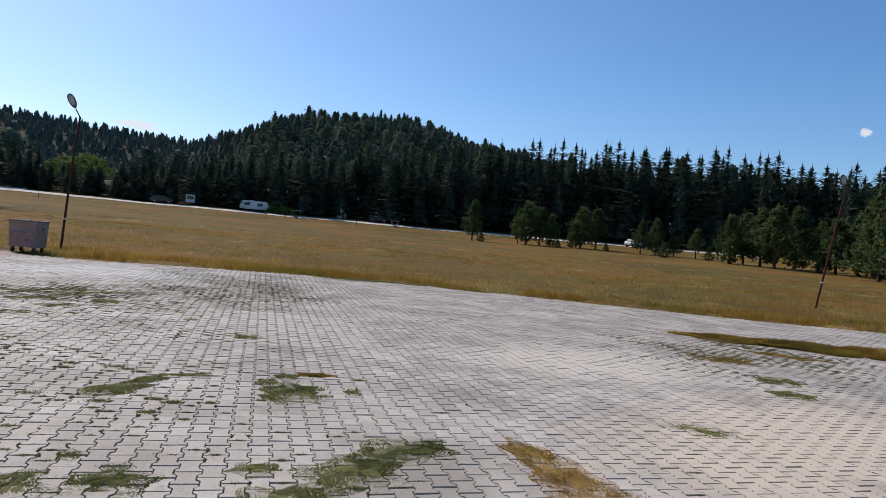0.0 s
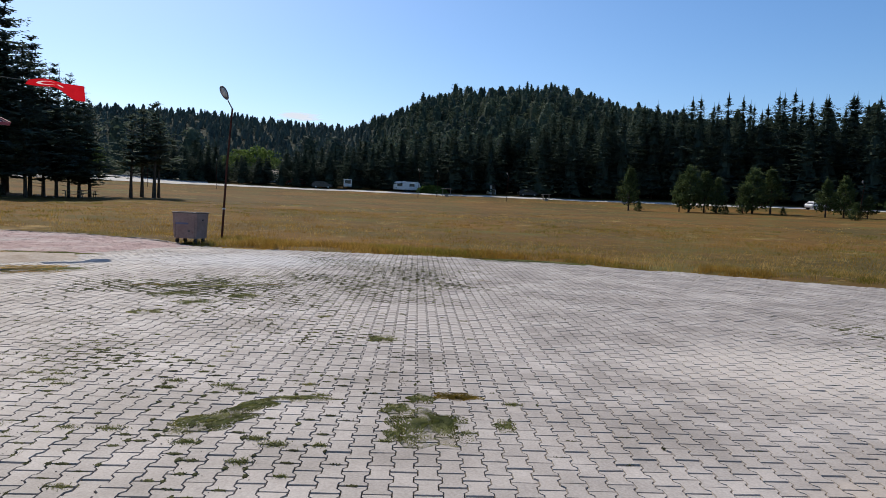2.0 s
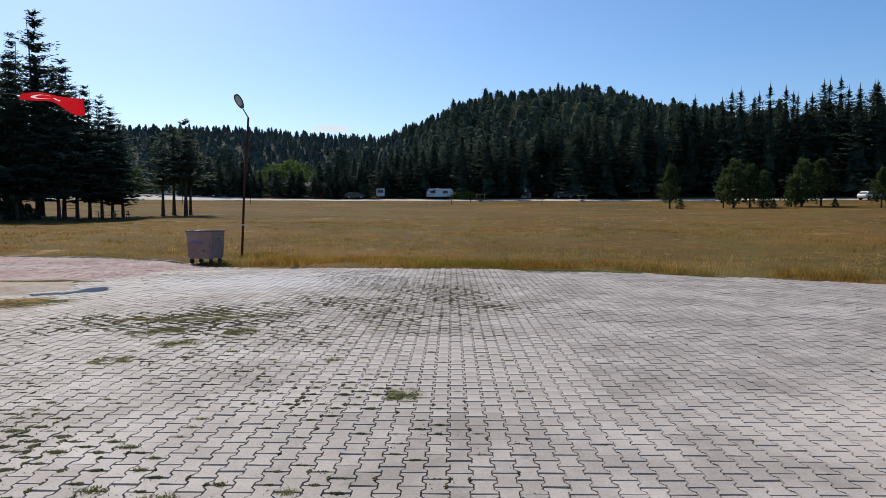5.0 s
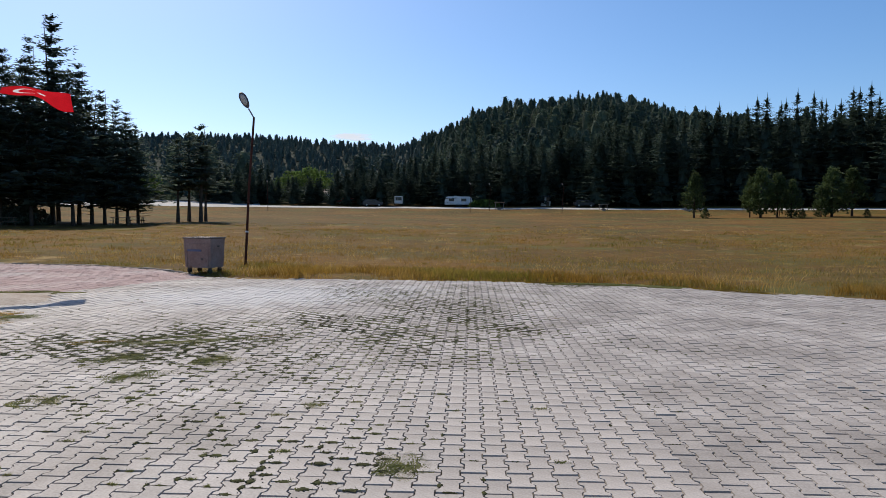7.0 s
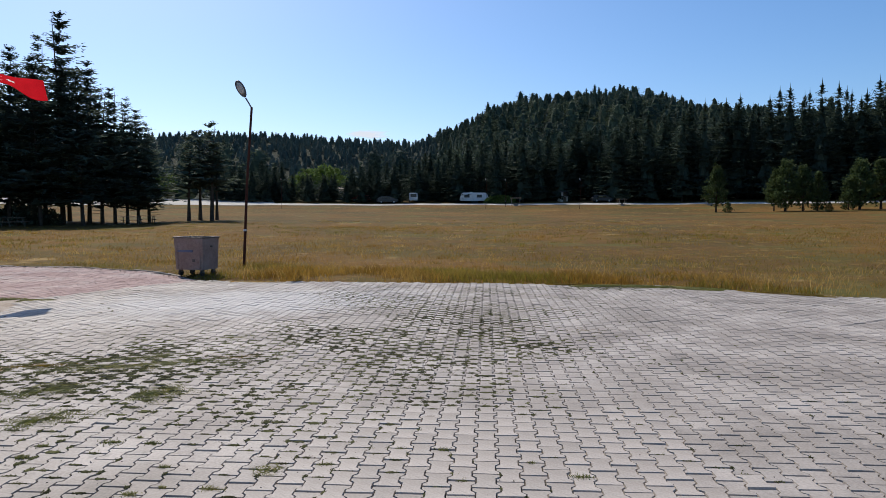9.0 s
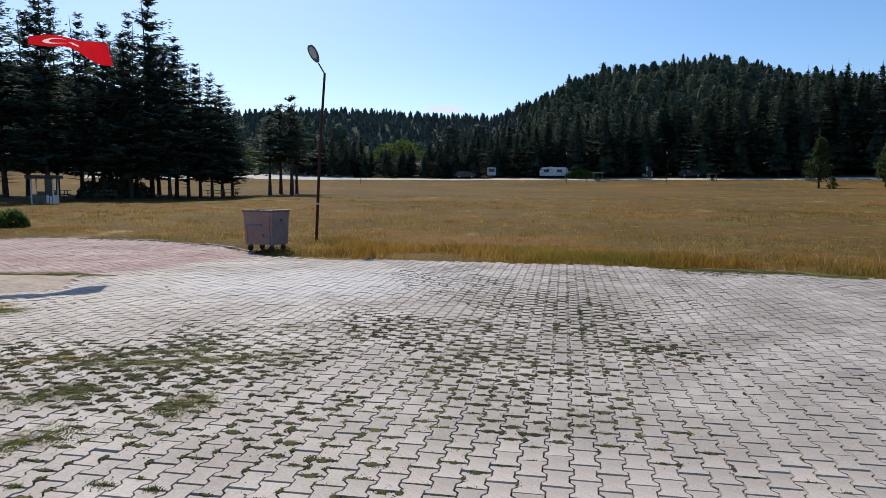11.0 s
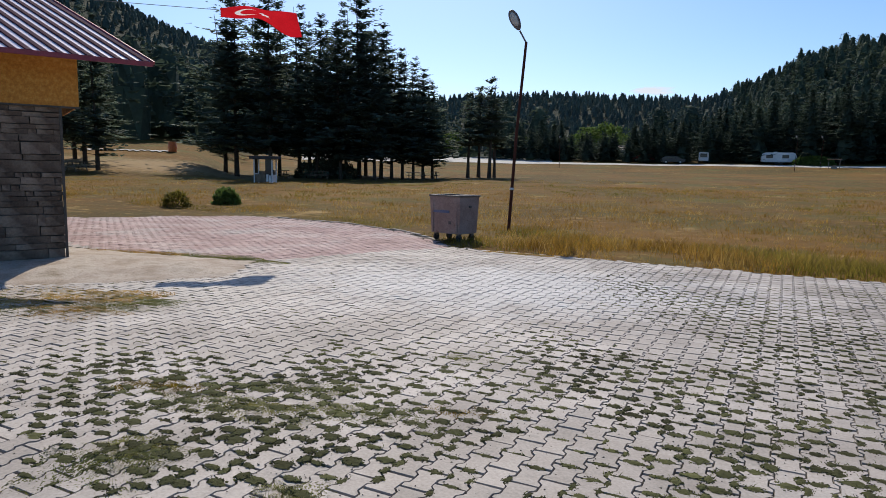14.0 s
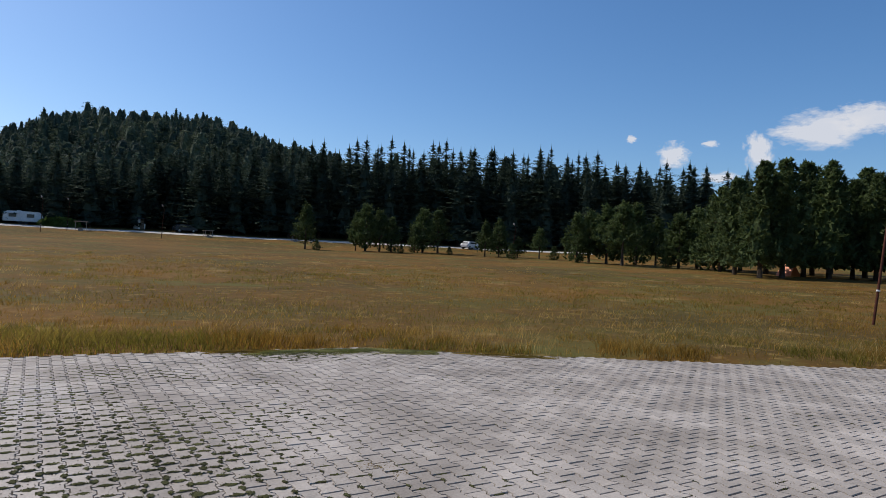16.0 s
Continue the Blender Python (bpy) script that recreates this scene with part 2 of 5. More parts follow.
roof_sheet = material("roof_sheet", [(0.72, 0.63, 0.68), (0.78, 0.71, 0.75)], 1.2, 20, 0.38, 0.1)
roof_red = material("roof_red", [(0.20, 0.025, 0.04), (0.27, 0.04, 0.05)], 2, 30, 0.5, 0.1)
# rib red taken down to the dark purple of the shadow between corrugations
roof_rib = material("roof_rib", [(0.040, 0.010, 0.024), (0.062, 0.016, 0.034)], 2, 30, 0.9, 0.0)
strand_board = material("strand_board", [(0.40, 0.16, 0.016), (0.49, 0.205, 0.024), (0.56, 0.28, 0.05)], 14, 60, 0.75, 0.3, depth=0.004)
wall_stone = material("wall_stone", [(0.085, 0.060, 0.045), (0.145, 0.106, 0.080), (0.225, 0.172, 0.13)], 2.6, 25, 0.9, 0.7, per_object=0.6, depth=0.02)
mortar = material("mortar", [(0.07, 0.062, 0.055), (0.11, 0.098, 0.085)], 4, 50, 0.95, 0.4)
flag_red = material("flag_red", [(0.52, 0.008, 0.016), (0.62, 0.012, 0.022)], 2, 60, 0.7, 0.1)
flag_white = material("flag_white", [(0.72, 0.70, 0.70), (0.80, 0.79, 0.78)], 3, 60, 0.7, 0.0)
for fabric in (flag_red, flag_white):
    let_through(fabric, 0.4)
rope_fibre = material("rope_fibre", [(0.14, 0.14, 0.13), (0.22, 0.22, 0.2)], 20, 90, 0.9, 0.0)
tile_red = material("tile_red", [(0.30, 0.10, 0.06), (0.40, 0.16, 0.09)], 1, 10, 0.8, 0.2)
orange_plastic = material("orange_plastic", [(0.60, 0.15, 0.03), (0.68, 0.19, 0.05)], 2, 20, 0.5, 0.0)
wood_old = material("old_wood", [(0.12, 0.085, 0.055), (0.21, 0.16, 0.11)], 3, 30, 0.85, 0.4)
car_paint = [material("car_" + k, [c, tuple(v * 1.1 for v in c)], 1, 10, 0.3, 0.0) for k, c in (("white", (0.65, 0.65, 0.64)), ("dark", (0.03, 0.032, 0.038)), ("red", (0.30, 0.03, 0.025)))]

# ---- mesh helpers ----


def part(name, bm, mat, parent=None, label="", mats=None):
    me = bpy.data.meshes.new(name)
    bm.to_mesh(me)
    bm.free()
    for k in mats or [mat]:
        me.materials.append(k)
    ob = new(name, me)
    ob.parent = parent
    if label:
        ob["label"] = label
    return ob


def empty(name, m, label, category, group="", kind=""):
    ob = new(name)
    ob.matrix_basis = m
    return tagged(ob, label, category, group, kind)


def block(bm, x0, x1, y0, y1, z0, z1, bevel=0.0, m=None):
    r = bmesh.ops.create_cube(bm, size=1.0)
    place = Matrix.LocRotScale(((x0 + x1) / 2, (y0 + y1) / 2, (z0 + z1) / 2), None, (x1 - x0, y1 - y0, z1 - z0))
    bmesh.ops.transform(bm, matrix=(m @ place) if m else place, verts=r["verts"])
    if bevel:
        edges = list({e for v in r["verts"] for e in v.link_edges})
        bmesh.ops.bevel(bm, geom=edges, offset=bevel, segments=2, affect="EDGES", profile=0.6)
    return bm


def rod(bm, a, b, r0, r1=None, seg=10):
    a, b = Vector(a), Vector(b)
    d = b - a
    r = bmesh.ops.create_cone(bm, cap_ends=True, segments=seg, radius1=r0, radius2=r0 if r1 is None else r1, depth=d.length)
    turn = d.to_track_quat("Z", "Y").to_matrix().to_4x4()
    bmesh.ops.transform(bm, matrix=Matrix.Translation((a + b) / 2) @ turn, verts=r["verts"])
    return bm


def boxed(*a, **k):
    return block(bmesh.new(), *a, **k)


def rodded(*a, **k):
    return rod(bmesh.new(), *a, **k)


def sheet(name, verts, faces, mat, parent=None, smooth=False):
    """One mesh object from arrays: verts (n, 3), faces (m, k) with one k."""
    verts, faces = np.asarray(verts, np.float32), np.asarray(faces, np.int32)
    me = bpy.data.meshes.new(name)
    me.vertices.add(len(verts))
    me.vertices.foreach_set("co", verts.ravel())
    k = faces.shape[1]
    me.loops.add(faces.size)
    me.loops.foreach_set("vertex_index", faces.ravel())
    me.polygons.add(len(faces))
    me.polygons.foreach_set("loop_start", np.arange(0, faces.size, k, dtype=np.int32))
    me.polygons.foreach_set("loop_total", np.full(len(faces), k, np.int32))
    me.update(calc_edges=True)
    me.validate()
    me.polygons.foreach_set("use_smooth", np.full(len(faces), smooth))
    me.materials.append(mat)
    ob = new(name, me)
    ob.parent = parent
    return ob


# ---- plan ----
CENTRE = np.array([1.5, 8.0])
PAVED = np.array([(-5.2, 20.85), (-2.0, 20.85), (2.0, 20.75), (5.2, 20.7), (6.8, 19.7), (10.4, 17.8), (13.6, 16.2), (18.0, 14.6), (24.0, 13.0), (24.0, -6.0), (-14.0, -6.0), (-14.0, 10.0),
                  (-13.0, 16.0), (-34.0, 20.0), (-34.0, 25.4), (-26.0, 24.9), (-19.5, 24.35), (-13.6, 24.4), (-10.0, 23.95), (-7.7, 22.95), (-6.2, 21.9)])
PINK = np.array([(-5.3, 20.5), (-6.2, 18.7), (-6.6, 17.35), (-9.8, 16.75), (-13.0, 17.2), (-34.0, 20.5), (-34.0, 26.0), (-4.0, 26.0)])
SLAB = np.array([(-6.7, 17.2), (-6.0, 15.9), (-6.9, 14.6), (-8.6, 13.0), (-14.5, 10.0), (-14.0, 16.3), (-9.8, 16.65)])
SKYLINE = np.array([(-180, .05), (-90, .06), (-68, .10), (-60, .105), (-51.7, .112), (-49.5, .135), (-45, .145), (-40, .155), (-34, .160), (-29.5, .148), (-21.5, .147), (-16.6, .154), (-13.1, .172), (-9.9, .188), (-6.2, .18), (-1.4, .172),
                    (2, .15), (6.4, .12), (8.3, .108), (13, .110), (19.2, .115), (24, .115), (30, .108), (36, .115), (42, .14), (49.7, .178), (52.8, .198), (55.8, .225), (62, .24), (70, .22), (90, .12), (180, .05)])


def inside(poly, x, y):
    x, y = np.asarray(x, float), np.asarray(y, float)
    hit = np.zeros(x.shape, bool)
    for (x0, y0), (x1, y1) in zip(poly, np.roll(poly, -1, 0)):
        cross = ((y0 > y) != (y1 > y)) & (x < (x1 - x0) * (y - y0) / (y1 - y0 + 1e-12) + x0)
        hit ^= cross
    return hit


def away(poly, x, y):
    """Distance to a polygon's outline, negative inside it."""
    x, y = np.asarray(x, float), np.asarray(y, float)
    best = np.full(x.shape, 1e9)
    for (x0, y0), (x1, y1) in zip(poly, np.roll(poly, -1, 0)):
        dx, dy = x1 - x0, y1 - y0
        k = np.clip(((x - x0) * dx + (y - y0) * dy) / (dx * dx + dy * dy), 0, 1)
        best = np.minimum(best, np.hypot(x - x0 - k * dx, y - y0 - k * dy))
    return np.where(inside(poly, x, y), -best, best)


def smooth01(a, b, v):
    k = np.clip((v - a) / (b - a), 0, 1)
    return k * k * (3 - 2 * k)


def land(x, y):
    """Height of the ground outside the paving: a rising meadow, then wooded hills."""
    x, y = np.asarray(x, float), np.asarray(y, float)
    dx, dy = x - CENTRE[0], y - CENTRE[1]
    r, az = np.hypot(dx, dy), np.degrees(np.arctan2(-dx, dy))
    z = np.interp(r, (0, 20, 60, 100, 121, 128, 136, 150), (0, 0, 0.78, 1.65, 2.6, 3.05, 3.65, 4.7))
    crest = np.interp(az, (2, 8), (430, 600))
    top = np.interp(az, SKYLINE[:, 0], SKYLINE[:, 1]) * crest * np.interp(az, (-60, -50, -25, -20, 4, 9, 40, 47), (0.8, 0.8, 0.8, 1.0, 1.0, 1.05, 1.05, 1.0)) - np.interp(az, (-8, -2, 4, 9, 40, 47), (10.5, 7.5, 6.0, -2.0, -2.0, 5.5))
    z = z + (np.maximum(top, 6) - 4.7) * smooth01(0, 1, (r - np.interp(az, (2, 8, 34, 45), (160, 250, 250, 190))) / (crest - 150)) * (1 - 0.5 * smooth01(660, 1300, r))
    z = z + np.interp(r, (30, 60, 70, 100), (0, -0.30, -0.36, 0)) * smooth01(25.5, 31, az) * (1 - smooth01(45.5, 49, az))  # hollow under the grove
    z = z + np.interp(r, (58, 75, 80, 120, 150), (0, 1.25, 1.8, 3.8, 3.8)) * smooth01(45.5, 50, az) * (1 - smooth01(75, 95, az))  # bank behind the hut
    return z + 0.06 * np.sin(x * 0.21 + 1) * np.sin(y * 0.17) * smooth01(25, 45, r)


def land1(x, y):
    return float(land(np.array([x]), np.array([y]))[0])


def polar(az, r):
    """A place in the plan, by degrees left of straight ahead and metres, from the middle of the walk."""
    return CENTRE[0] - r * math.sin(radians(az)), CENTRE[1] + r * math.cos(radians(az))


# ---- ground sheet ----
radii = np.concatenate([np.arange(0.5, 36, 0.6), np.geomspace(36.5, 2500, 75)])
turns = np.linspace(0, 2 * np.pi, 300, endpoint=False)
gx = CENTRE[0] + radii[:, None] * np.sin(turns)
gy = CENTRE[1] + radii[:, None] * np.cos(turns)
gd = away(PAVED, gx, gy)
gz = land(gx, gy) - 0.05 + 0.06 * smooth01(0.0, 0.5, gd)
gv = np.concatenate([np.array([[CENTRE[0], CENTRE[1], -0.05]]), np.stack([gx, gy, gz], -1).reshape(-1, 3)])
nt = len(turns)
gi = 1 + np.arange(len(radii) - 1)[:, None] * nt + np.arange(nt)
gj = 1 + np.arange(len(radii) - 1)[:, None] * nt + (np.arange(nt) + 1) % nt
gf = np.stack([gi, gi + nt, gj + nt, gj], -1).reshape(-1, 4)
gf = np.concatenate([gf, np.stack([np.zeros(nt // 2, int), 1 + np.arange(0, nt, 2), 1 + np.arange(1, nt, 2), 1 + (np.arange(2, nt + 2, 2)) % nt], -1)])
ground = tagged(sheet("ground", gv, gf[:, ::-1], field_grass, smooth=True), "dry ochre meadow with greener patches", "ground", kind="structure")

bm = bmesh.new()
bm.faces.new([bm.verts.new((x, y, -0.0165)) for x, y in PAVED])
bmesh.ops.triangulate(bm, faces=bm.faces[:])
bmesh.ops.recalc_face_normals(bm, faces=bm.faces[:])
bed = tagged(part("pavement_bed", bm, joint_dirt), "dark earthy bed showing in the paving joints", "pavement", kind="structure")
for p in bed.data.polygons:
    if p.normal.z < 0:
        p.flip()

# ---- gravel road across the far side of the meadow ----


def strip(name, stretch, inner, outer, mat, lift, label, category):
    azs = np.linspace(*stretch, 120)
    v = []
    for i, a in enumerate(azs):
        w = 0.5 * math.sin(i * 0.7) + 0.4 * math.sin(i * 0.23)
        for r in np.linspace(inner + w, outer + w * 0.5, 4):
            x, y = polar(a, r)
            v.append((x, y, land1(x, y) + lift))
    f = [(i * 4 + j, i * 4 + j + 1, i * 4 + j + 5, i * 4 + j + 4) for i in range(119) for j in range(3)]
    ob = sheet(name, v, f, mat, smooth=True)
    if ob.data.polygons[0].normal.z < 0:
        ob.data.flip_normals()
    return tagged(ob, label, category, kind="structure")


road = strip("road", (41, -42), 127.5, 132.5, gravel, 0.06, "pale gravel track along the edge of the woods", "road")
yard = strip("gravel_yard", (41, 20), 128, 146, gravel, 0.05, "bright bare gravel yard behind the trees", "road")
path = strip("footpath", (58, 50.9), 79.8, 81.2, gravel, 0.07, "pale footpath along the bank", "path")

# ---- trees ----


def clump_tris(c, out, size, flat, count, rg):
    """Small ragged needle clumps: count triangles round each centre c (n, 3), stretched along out (n, 3)."""
    n = len(c)
    tris = []
    for _ in range(count):
        a = rg.normal(size=(n, 3))
        a[:, 2] *= flat
        a /= np.linalg.norm(a, axis=1, keepdims=True)
        a = a * 0.7 + out * rg.uniform(0.1, 0.8, (n, 1))
        b = np.cross(a, np.stack([rg.normal(size=n) * 0.35, rg.normal(size=n) * 0.35, np.ones(n)], -1))
        b /= np.linalg.norm(b, axis=1, keepdims=True) + 1e-9
        s = size[:, None] * rg.uniform(0.7, 1.3, (n, 1))
        tris.append(np.stack([c - a * s * 0.5 + b * s * 0.38, c - a * s * 0.5 - b * s * 0.38, c + a * s], 1))
    return np.concatenate(tris).reshape(-1, 3)


def conifer_tris(H, base, rad, branches, clumps, count, rg, flat=0.25, power=0.75, lift=0.12, core=0.4, tip=0.0, pull=0.2, gap=0.0):
    t = np.sort(rg.uniform(0, 1, branches) ** 0.85)
    z = H * (base + (1 - base) * t)
    tiers = max(6, int(H * 0.9))
    level = np.round(z / H * tiers).astype(int)
    z = z + pull * (level / tiers * H - z)
    L = rad * np.maximum(1 - t, 0.02) ** power * rg.uniform(0.35, 1.2, branches) * (1 + gap * rg.uniform(-1, .6, tiers + 2))[level] + 0.18 + tip
    L *= np.where(t < 0.06, 0.7 + 5 * t, 1)
    th = rg.uniform(0, 2 * np.pi, branches)
    d = np.stack([np.cos(th), np.sin(th), np.zeros(branches)], -1)
    out = []
    for k in range(clumps):
        s = (k + 0.75) / clumps
        c = d * (L * s)[:, None]
        c[:, 2] = z + lift * L * s * (0.4 + 1.3 * t) - 0.10 * (L * s) ** 2 / max(rad, 1) + rg.normal(size=branches) * 0.06
        c[:, :2] += rg.normal(size=(branches, 2)) * (0.10 * L * s)[:, None]
        size = (0.24 + 0.5 * L * (1.15 - s) / clumps ** 0.5) * (0.62 + 0.38 * (1 - t))
        out.append(clump_tris(c, d, size, flat, count, rg))
    if core:
        a = np.linspace(0, 2 * np.pi, 8)
        rr = rad * core
        ring = np.stack([np.cos(a) * rr, np.sin(a) * rr, np.full(8, H * (base + 0.04))], -1)
        ring2 = np.stack([np.cos(a) * rr * 0.55, np.sin(a) * rr * 0.55, np.full(8, H * (base + 0.5 * (1 - base)))], -1)
        top = np.array([0, 0, H * 0.8])
        for i in range(7):
            out.append(np.array([ring[i], ring[i + 1], ring2[i + 1], ring[i], ring2[i + 1], ring2[i], ring2[i], ring2[i + 1], top]))
    return np.concatenate(out)


def tri_mesh(name, v, mat, parent=None):
    return sheet(name, v, np.arange(len(v)).reshape(-1, 3), mat, parent)


def trunk_mesh(parent, H, r, lean=(0, 0), limbs=0, rg=None, reach=1.0, start=0.2):
    bm = bmesh.new()
    steps = 5
    for i in range(steps):
        a, b = i / steps, (i + 1) / steps
        rod(bm, (lean[0] * a * a, lean[1] * a * a, H * a - 0.15 * (i == 0)), (lean[0] * b * b, lean[1] * b * b, H * b), r * (1 - a * 0.9) * (1.25 if i == 0 else 1), r * (1 - b * 0.9), 7)
    for _ in range(limbs):
        t = rg.uniform(start, 0.9)
        th = rg.uniform(0, 6.283)
        L = reach * (1 - t) ** 0.6 * rg.uniform(0.5, 0.9)
        rod(bm, (0, 0, H * t), (L * math.cos(th), L * math.sin(th), H * t + 0.1 * L), r * 0.22, r * 0.06, 4)
    return part("trunk", bm, bark, parent)


def make_cedar(seed, H, base, rad, branches, label, group):
    rg = np.random.default_rng(seed)
    t = empty("cedar_tree", Matrix(), label, "tree", group)
    trunk_mesh(t, H * 0.98, 0.19, lean=(rg.normal() * .4, rg.normal() * .4), limbs=30, rg=rg, reach=rad * 0.6, start=base * 0.6)
    tri_mesh("crown", conifer_tris(H, base, rad, int(branches * 1.35), 6, 3, rg, flat=0.16, core=0.0, tip=0.2, power=0.95, lift=0.30, pull=0.38, gap=0.4), cedar_needles, t)
    return t


def make_pine(seed, H, base, rad, label, group):
    rg = np.random.default_rng(seed)
    t = empty("pine_tree", Matrix(), label, "tree", group)
    trunk_mesh(t, H * 0.9, 0.05 + 0.016 * H, limbs=12, rg=rg, reach=rad, start=base)
    n = 210
    u = rg.uniform(0, 1, n)
    z = H * (base + (0.97 - base) * u)
    prof = np.minimum(1, (u + 0.12) / 0.3) * (1.03 - u) ** 0.8 * 1.22
    th = rg.uniform(0, 2 * np.pi, n)
    lobes = 1 + 0.42 * np.sin(3 * th + seed) * np.sin(9 * u + seed)
    rr = rad * prof * lobes * rg.uniform(0.25, 1.0, n) ** 0.6
    c = np.stack([rr * np.cos(th), rr * np.sin(th), z + rg.normal(size=n) * 0.15], -1)
    d = np.stack([np.cos(th) * 0.7, np.sin(th) * 0.7, np.full(n, 0.5)], -1)
    v = []
    for _ in range(4):
        cc = c + rg.normal(size=c.shape) * 0.16 * rad * 0.6
        v.append(clump_tris(cc, d, np.full(n, 0.11 * rad + 0.10), 0.9, 4, rg))
    tri_mesh("crown", np.concatenate(v), pine_needles, t)
    return t


def make_leafy(seed, H, rad, label, group):
    rg = np.random.default_rng(seed)
    t = empty("broadleaf_tree", Matrix(), label, "tree", group)
    trunk_mesh(t, H * 0.7, 0.25, limbs=10, rg=rg, reach=rad, start=0.3)
    n = 420
    p = rg.normal(size=(n, 3))
    p /= np.linalg.norm(p, axis=1, keepdims=True)
    p *= rg.uniform(0.5, 1.0, (n, 1)) ** 0.5 * (1 + 0.25 * np.sin(4 * p[:, :1] + seed) * np.cos(5 * p[:, 2:]))
    c = p * [rad, rad, H * 0.42] + [0, 0, H * 0.56]
    tri_mesh("crown", clump_tris(c, p * 0.3, np.full(n, 0.75), 1.0, 4, rg), broad_leaves, t)
    return t


def body_tris(H, rad, sides, tiers, power, rg, fuzz, base=0.04, shrink=0.72):
    """A dense crown: overhanging ragged tiers, with loose tufts that break its outline."""
    out = []
    ts = 1 - (1 - np.linspace(0, 1, tiers + 1)) ** 2.0
    zs = H * (base + (1 - base) * ts)
    for k in range(tiers):
        r0 = rad * shrink * (1 - ts[k]) ** power + 0.1
        r1 = rad * (1 - ts[k + 1]) ** power * 0.55
        a = np.linspace(0, 2 * np.pi, sides, endpoint=False) + rg.uniform(0, 1)
        k0 = rg.uniform(0.55, 1.2, sides)
        low = np.stack([np.cos(a) * r0 * k0, np.sin(a) * r0 * k0, zs[k] + rg.uniform(-0.5, 0.6, sides) * H / tiers * 0.6], -1)
        up = np.stack([np.cos(a + .3) * r1, np.sin(a + .3) * r1, np.full(sides, zs[k + 1] + 0.12 * H / tiers)], -1)
        for i in range(sides):
            j = (i + 1) % sides
            out.append(np.array([low[i], low[j], up[i], low[j], up[j], up[i]]))
    if fuzz:
        u, th = rg.uniform(0, 1, fuzz) ** 0.8, rg.uniform(0, 2 * np.pi, fuzz)
        rr = rad * (1.03 - u) ** power * rg.uniform(0.7, 1.12, fuzz)
        c = np.stack([rr * np.cos(th), rr * np.sin(th), H * (base + (1 - base) * u)], -1)
        d = np.stack([np.cos(th) * 0.7, np.sin(th) * 0.7, np.full(fuzz, 0.15)], -1)
        out.append(clump_tris(c, d, rg.uniform(0.6, 1.6, fuzz) * (1.1 - 0.6 * u), 0.35, 2, rg))
    return np.concatenate(out)


def make_spruce(seed, H, rad, label, group):
    rg = np.random.default_rng(seed)
    t = empty("spruce_tree", Matrix(), label, "tree", group)
    trunk_mesh(t, H * 0.97, 0.2)
    crown = np.concatenate([body_tris(H * 0.88, rad * 0.5, 8, 9, 0.7, rg, 0), conifer_tris(H, 0.04, rad * 1.15, 330, 4, 3, rg, flat=0.22, core=0.0, tip=0.04, power=0.8, pull=0.25, gap=0.2)])
    leader = np.concatenate([clump_tris(np.tile([[0, 0, H + d]], (3, 1)), np.tile([[0, 0, 1.0]], (3, 1)), np.full(3, w), 1.0, 2, rg) for d, w in ((-0.5, 0.7), (0.1, 0.45))])
    spike = np.array([(-.14, 0, H - .6), (.14, 0, H - .6), (0, 0, H + 1.3), (0, -.14, H - .6), (0, .14, H - .6), (0, 0, H + 1.3)])
    tri_mesh("crown", np.concatenate([crown, leader, spike]), forest_needles, t)
    return t


used = {}


def plant(tree, x, y, size=1.0, turn=0.0, wide=1.0, tilt=0.0):
    m = Matrix.Translation((x, y, land1(x, y))) @ Matrix.Rotation(tilt, 4, "X") @ Matrix.Rotation(turn, 4, "Z")
    if tree.name not in used:
        used[tree.name] = True
        tree.matrix_basis = m
        ob = tree
    else:
        ob = copy_thing(tree, m)
    ob.scale = (size * wide, size * wide, size)
    return ob


rt, tilt_rng = random.Random(5), random.Random(6)
GROVE = "tall trees in the grove"
cedars = [make_cedar(10 + i, 19.0, 0.13, r * 1.3, n, "tall dark cedar with tiered branches in the meadow grove", GROVE) for i, (r, n) in enumerate(((4.6, 240), (4.0, 210), (5.0, 260), (3.5, 190)))]
# degrees left of straight ahead, metres, height in metres, width
for i, (az, r, h, w) in enumerate(((45.9, 66, 18.2, 1.15), (43.2, 62, 17.6, 1.0), (42.6, 70, 18.0, .9), (41.0, 66, 16.2, .9), (39.6, 64, 15.2, .85), (38.6, 72, 15.0, .9), (38.0, 66, 14.6, .8), (37.2, 69, 17.2, .95), (36.1, 66, 19.0, 1.1),
                                    (35.6, 73, 16.0, 1.0), (34.3, 67, 15.0, .95), (33.4, 66, 12.4, .85), (32.5, 66, 12.6, .8), (31.6, 67, 12.0, .75), (30.8, 68, 11.0, .8), (30.0, 69, 9.8, .8), (44.5, 71, 17.0, 1.0), (40.2, 74, 16.0, 1.0), (37.6, 62, 14.0, .8), (46.8, 70, 15.5, 1.0), (34.8, 62, 13.2, .8))):
    x, y = polar(az, r)
    plant(cedars[i % 4], x, y, h * 0.97 / 19.0, rt.uniform(0, 6.28), w * 19.0 / h * 0.98, tilt_rng.uniform(-0.05, 0.05))
small_cedars = [make_cedar(30 + i, 9.5, 0.38, 3.6, 72, "slim old cedar with an open crown beside the grove", "small cedars") for i in range(2)]
for i, (az, r, h) in enumerate(((27.0, 66, 8.0), (26.1, 67, 8.6), (25.2, 65, 9.2), (24.8, 66.5, 7.4))):
    x, y = polar(az, r)
    plant(small_cedars[i % 2], x, y, h / 9.5, rt.uniform(0, 6.28), 1.0)
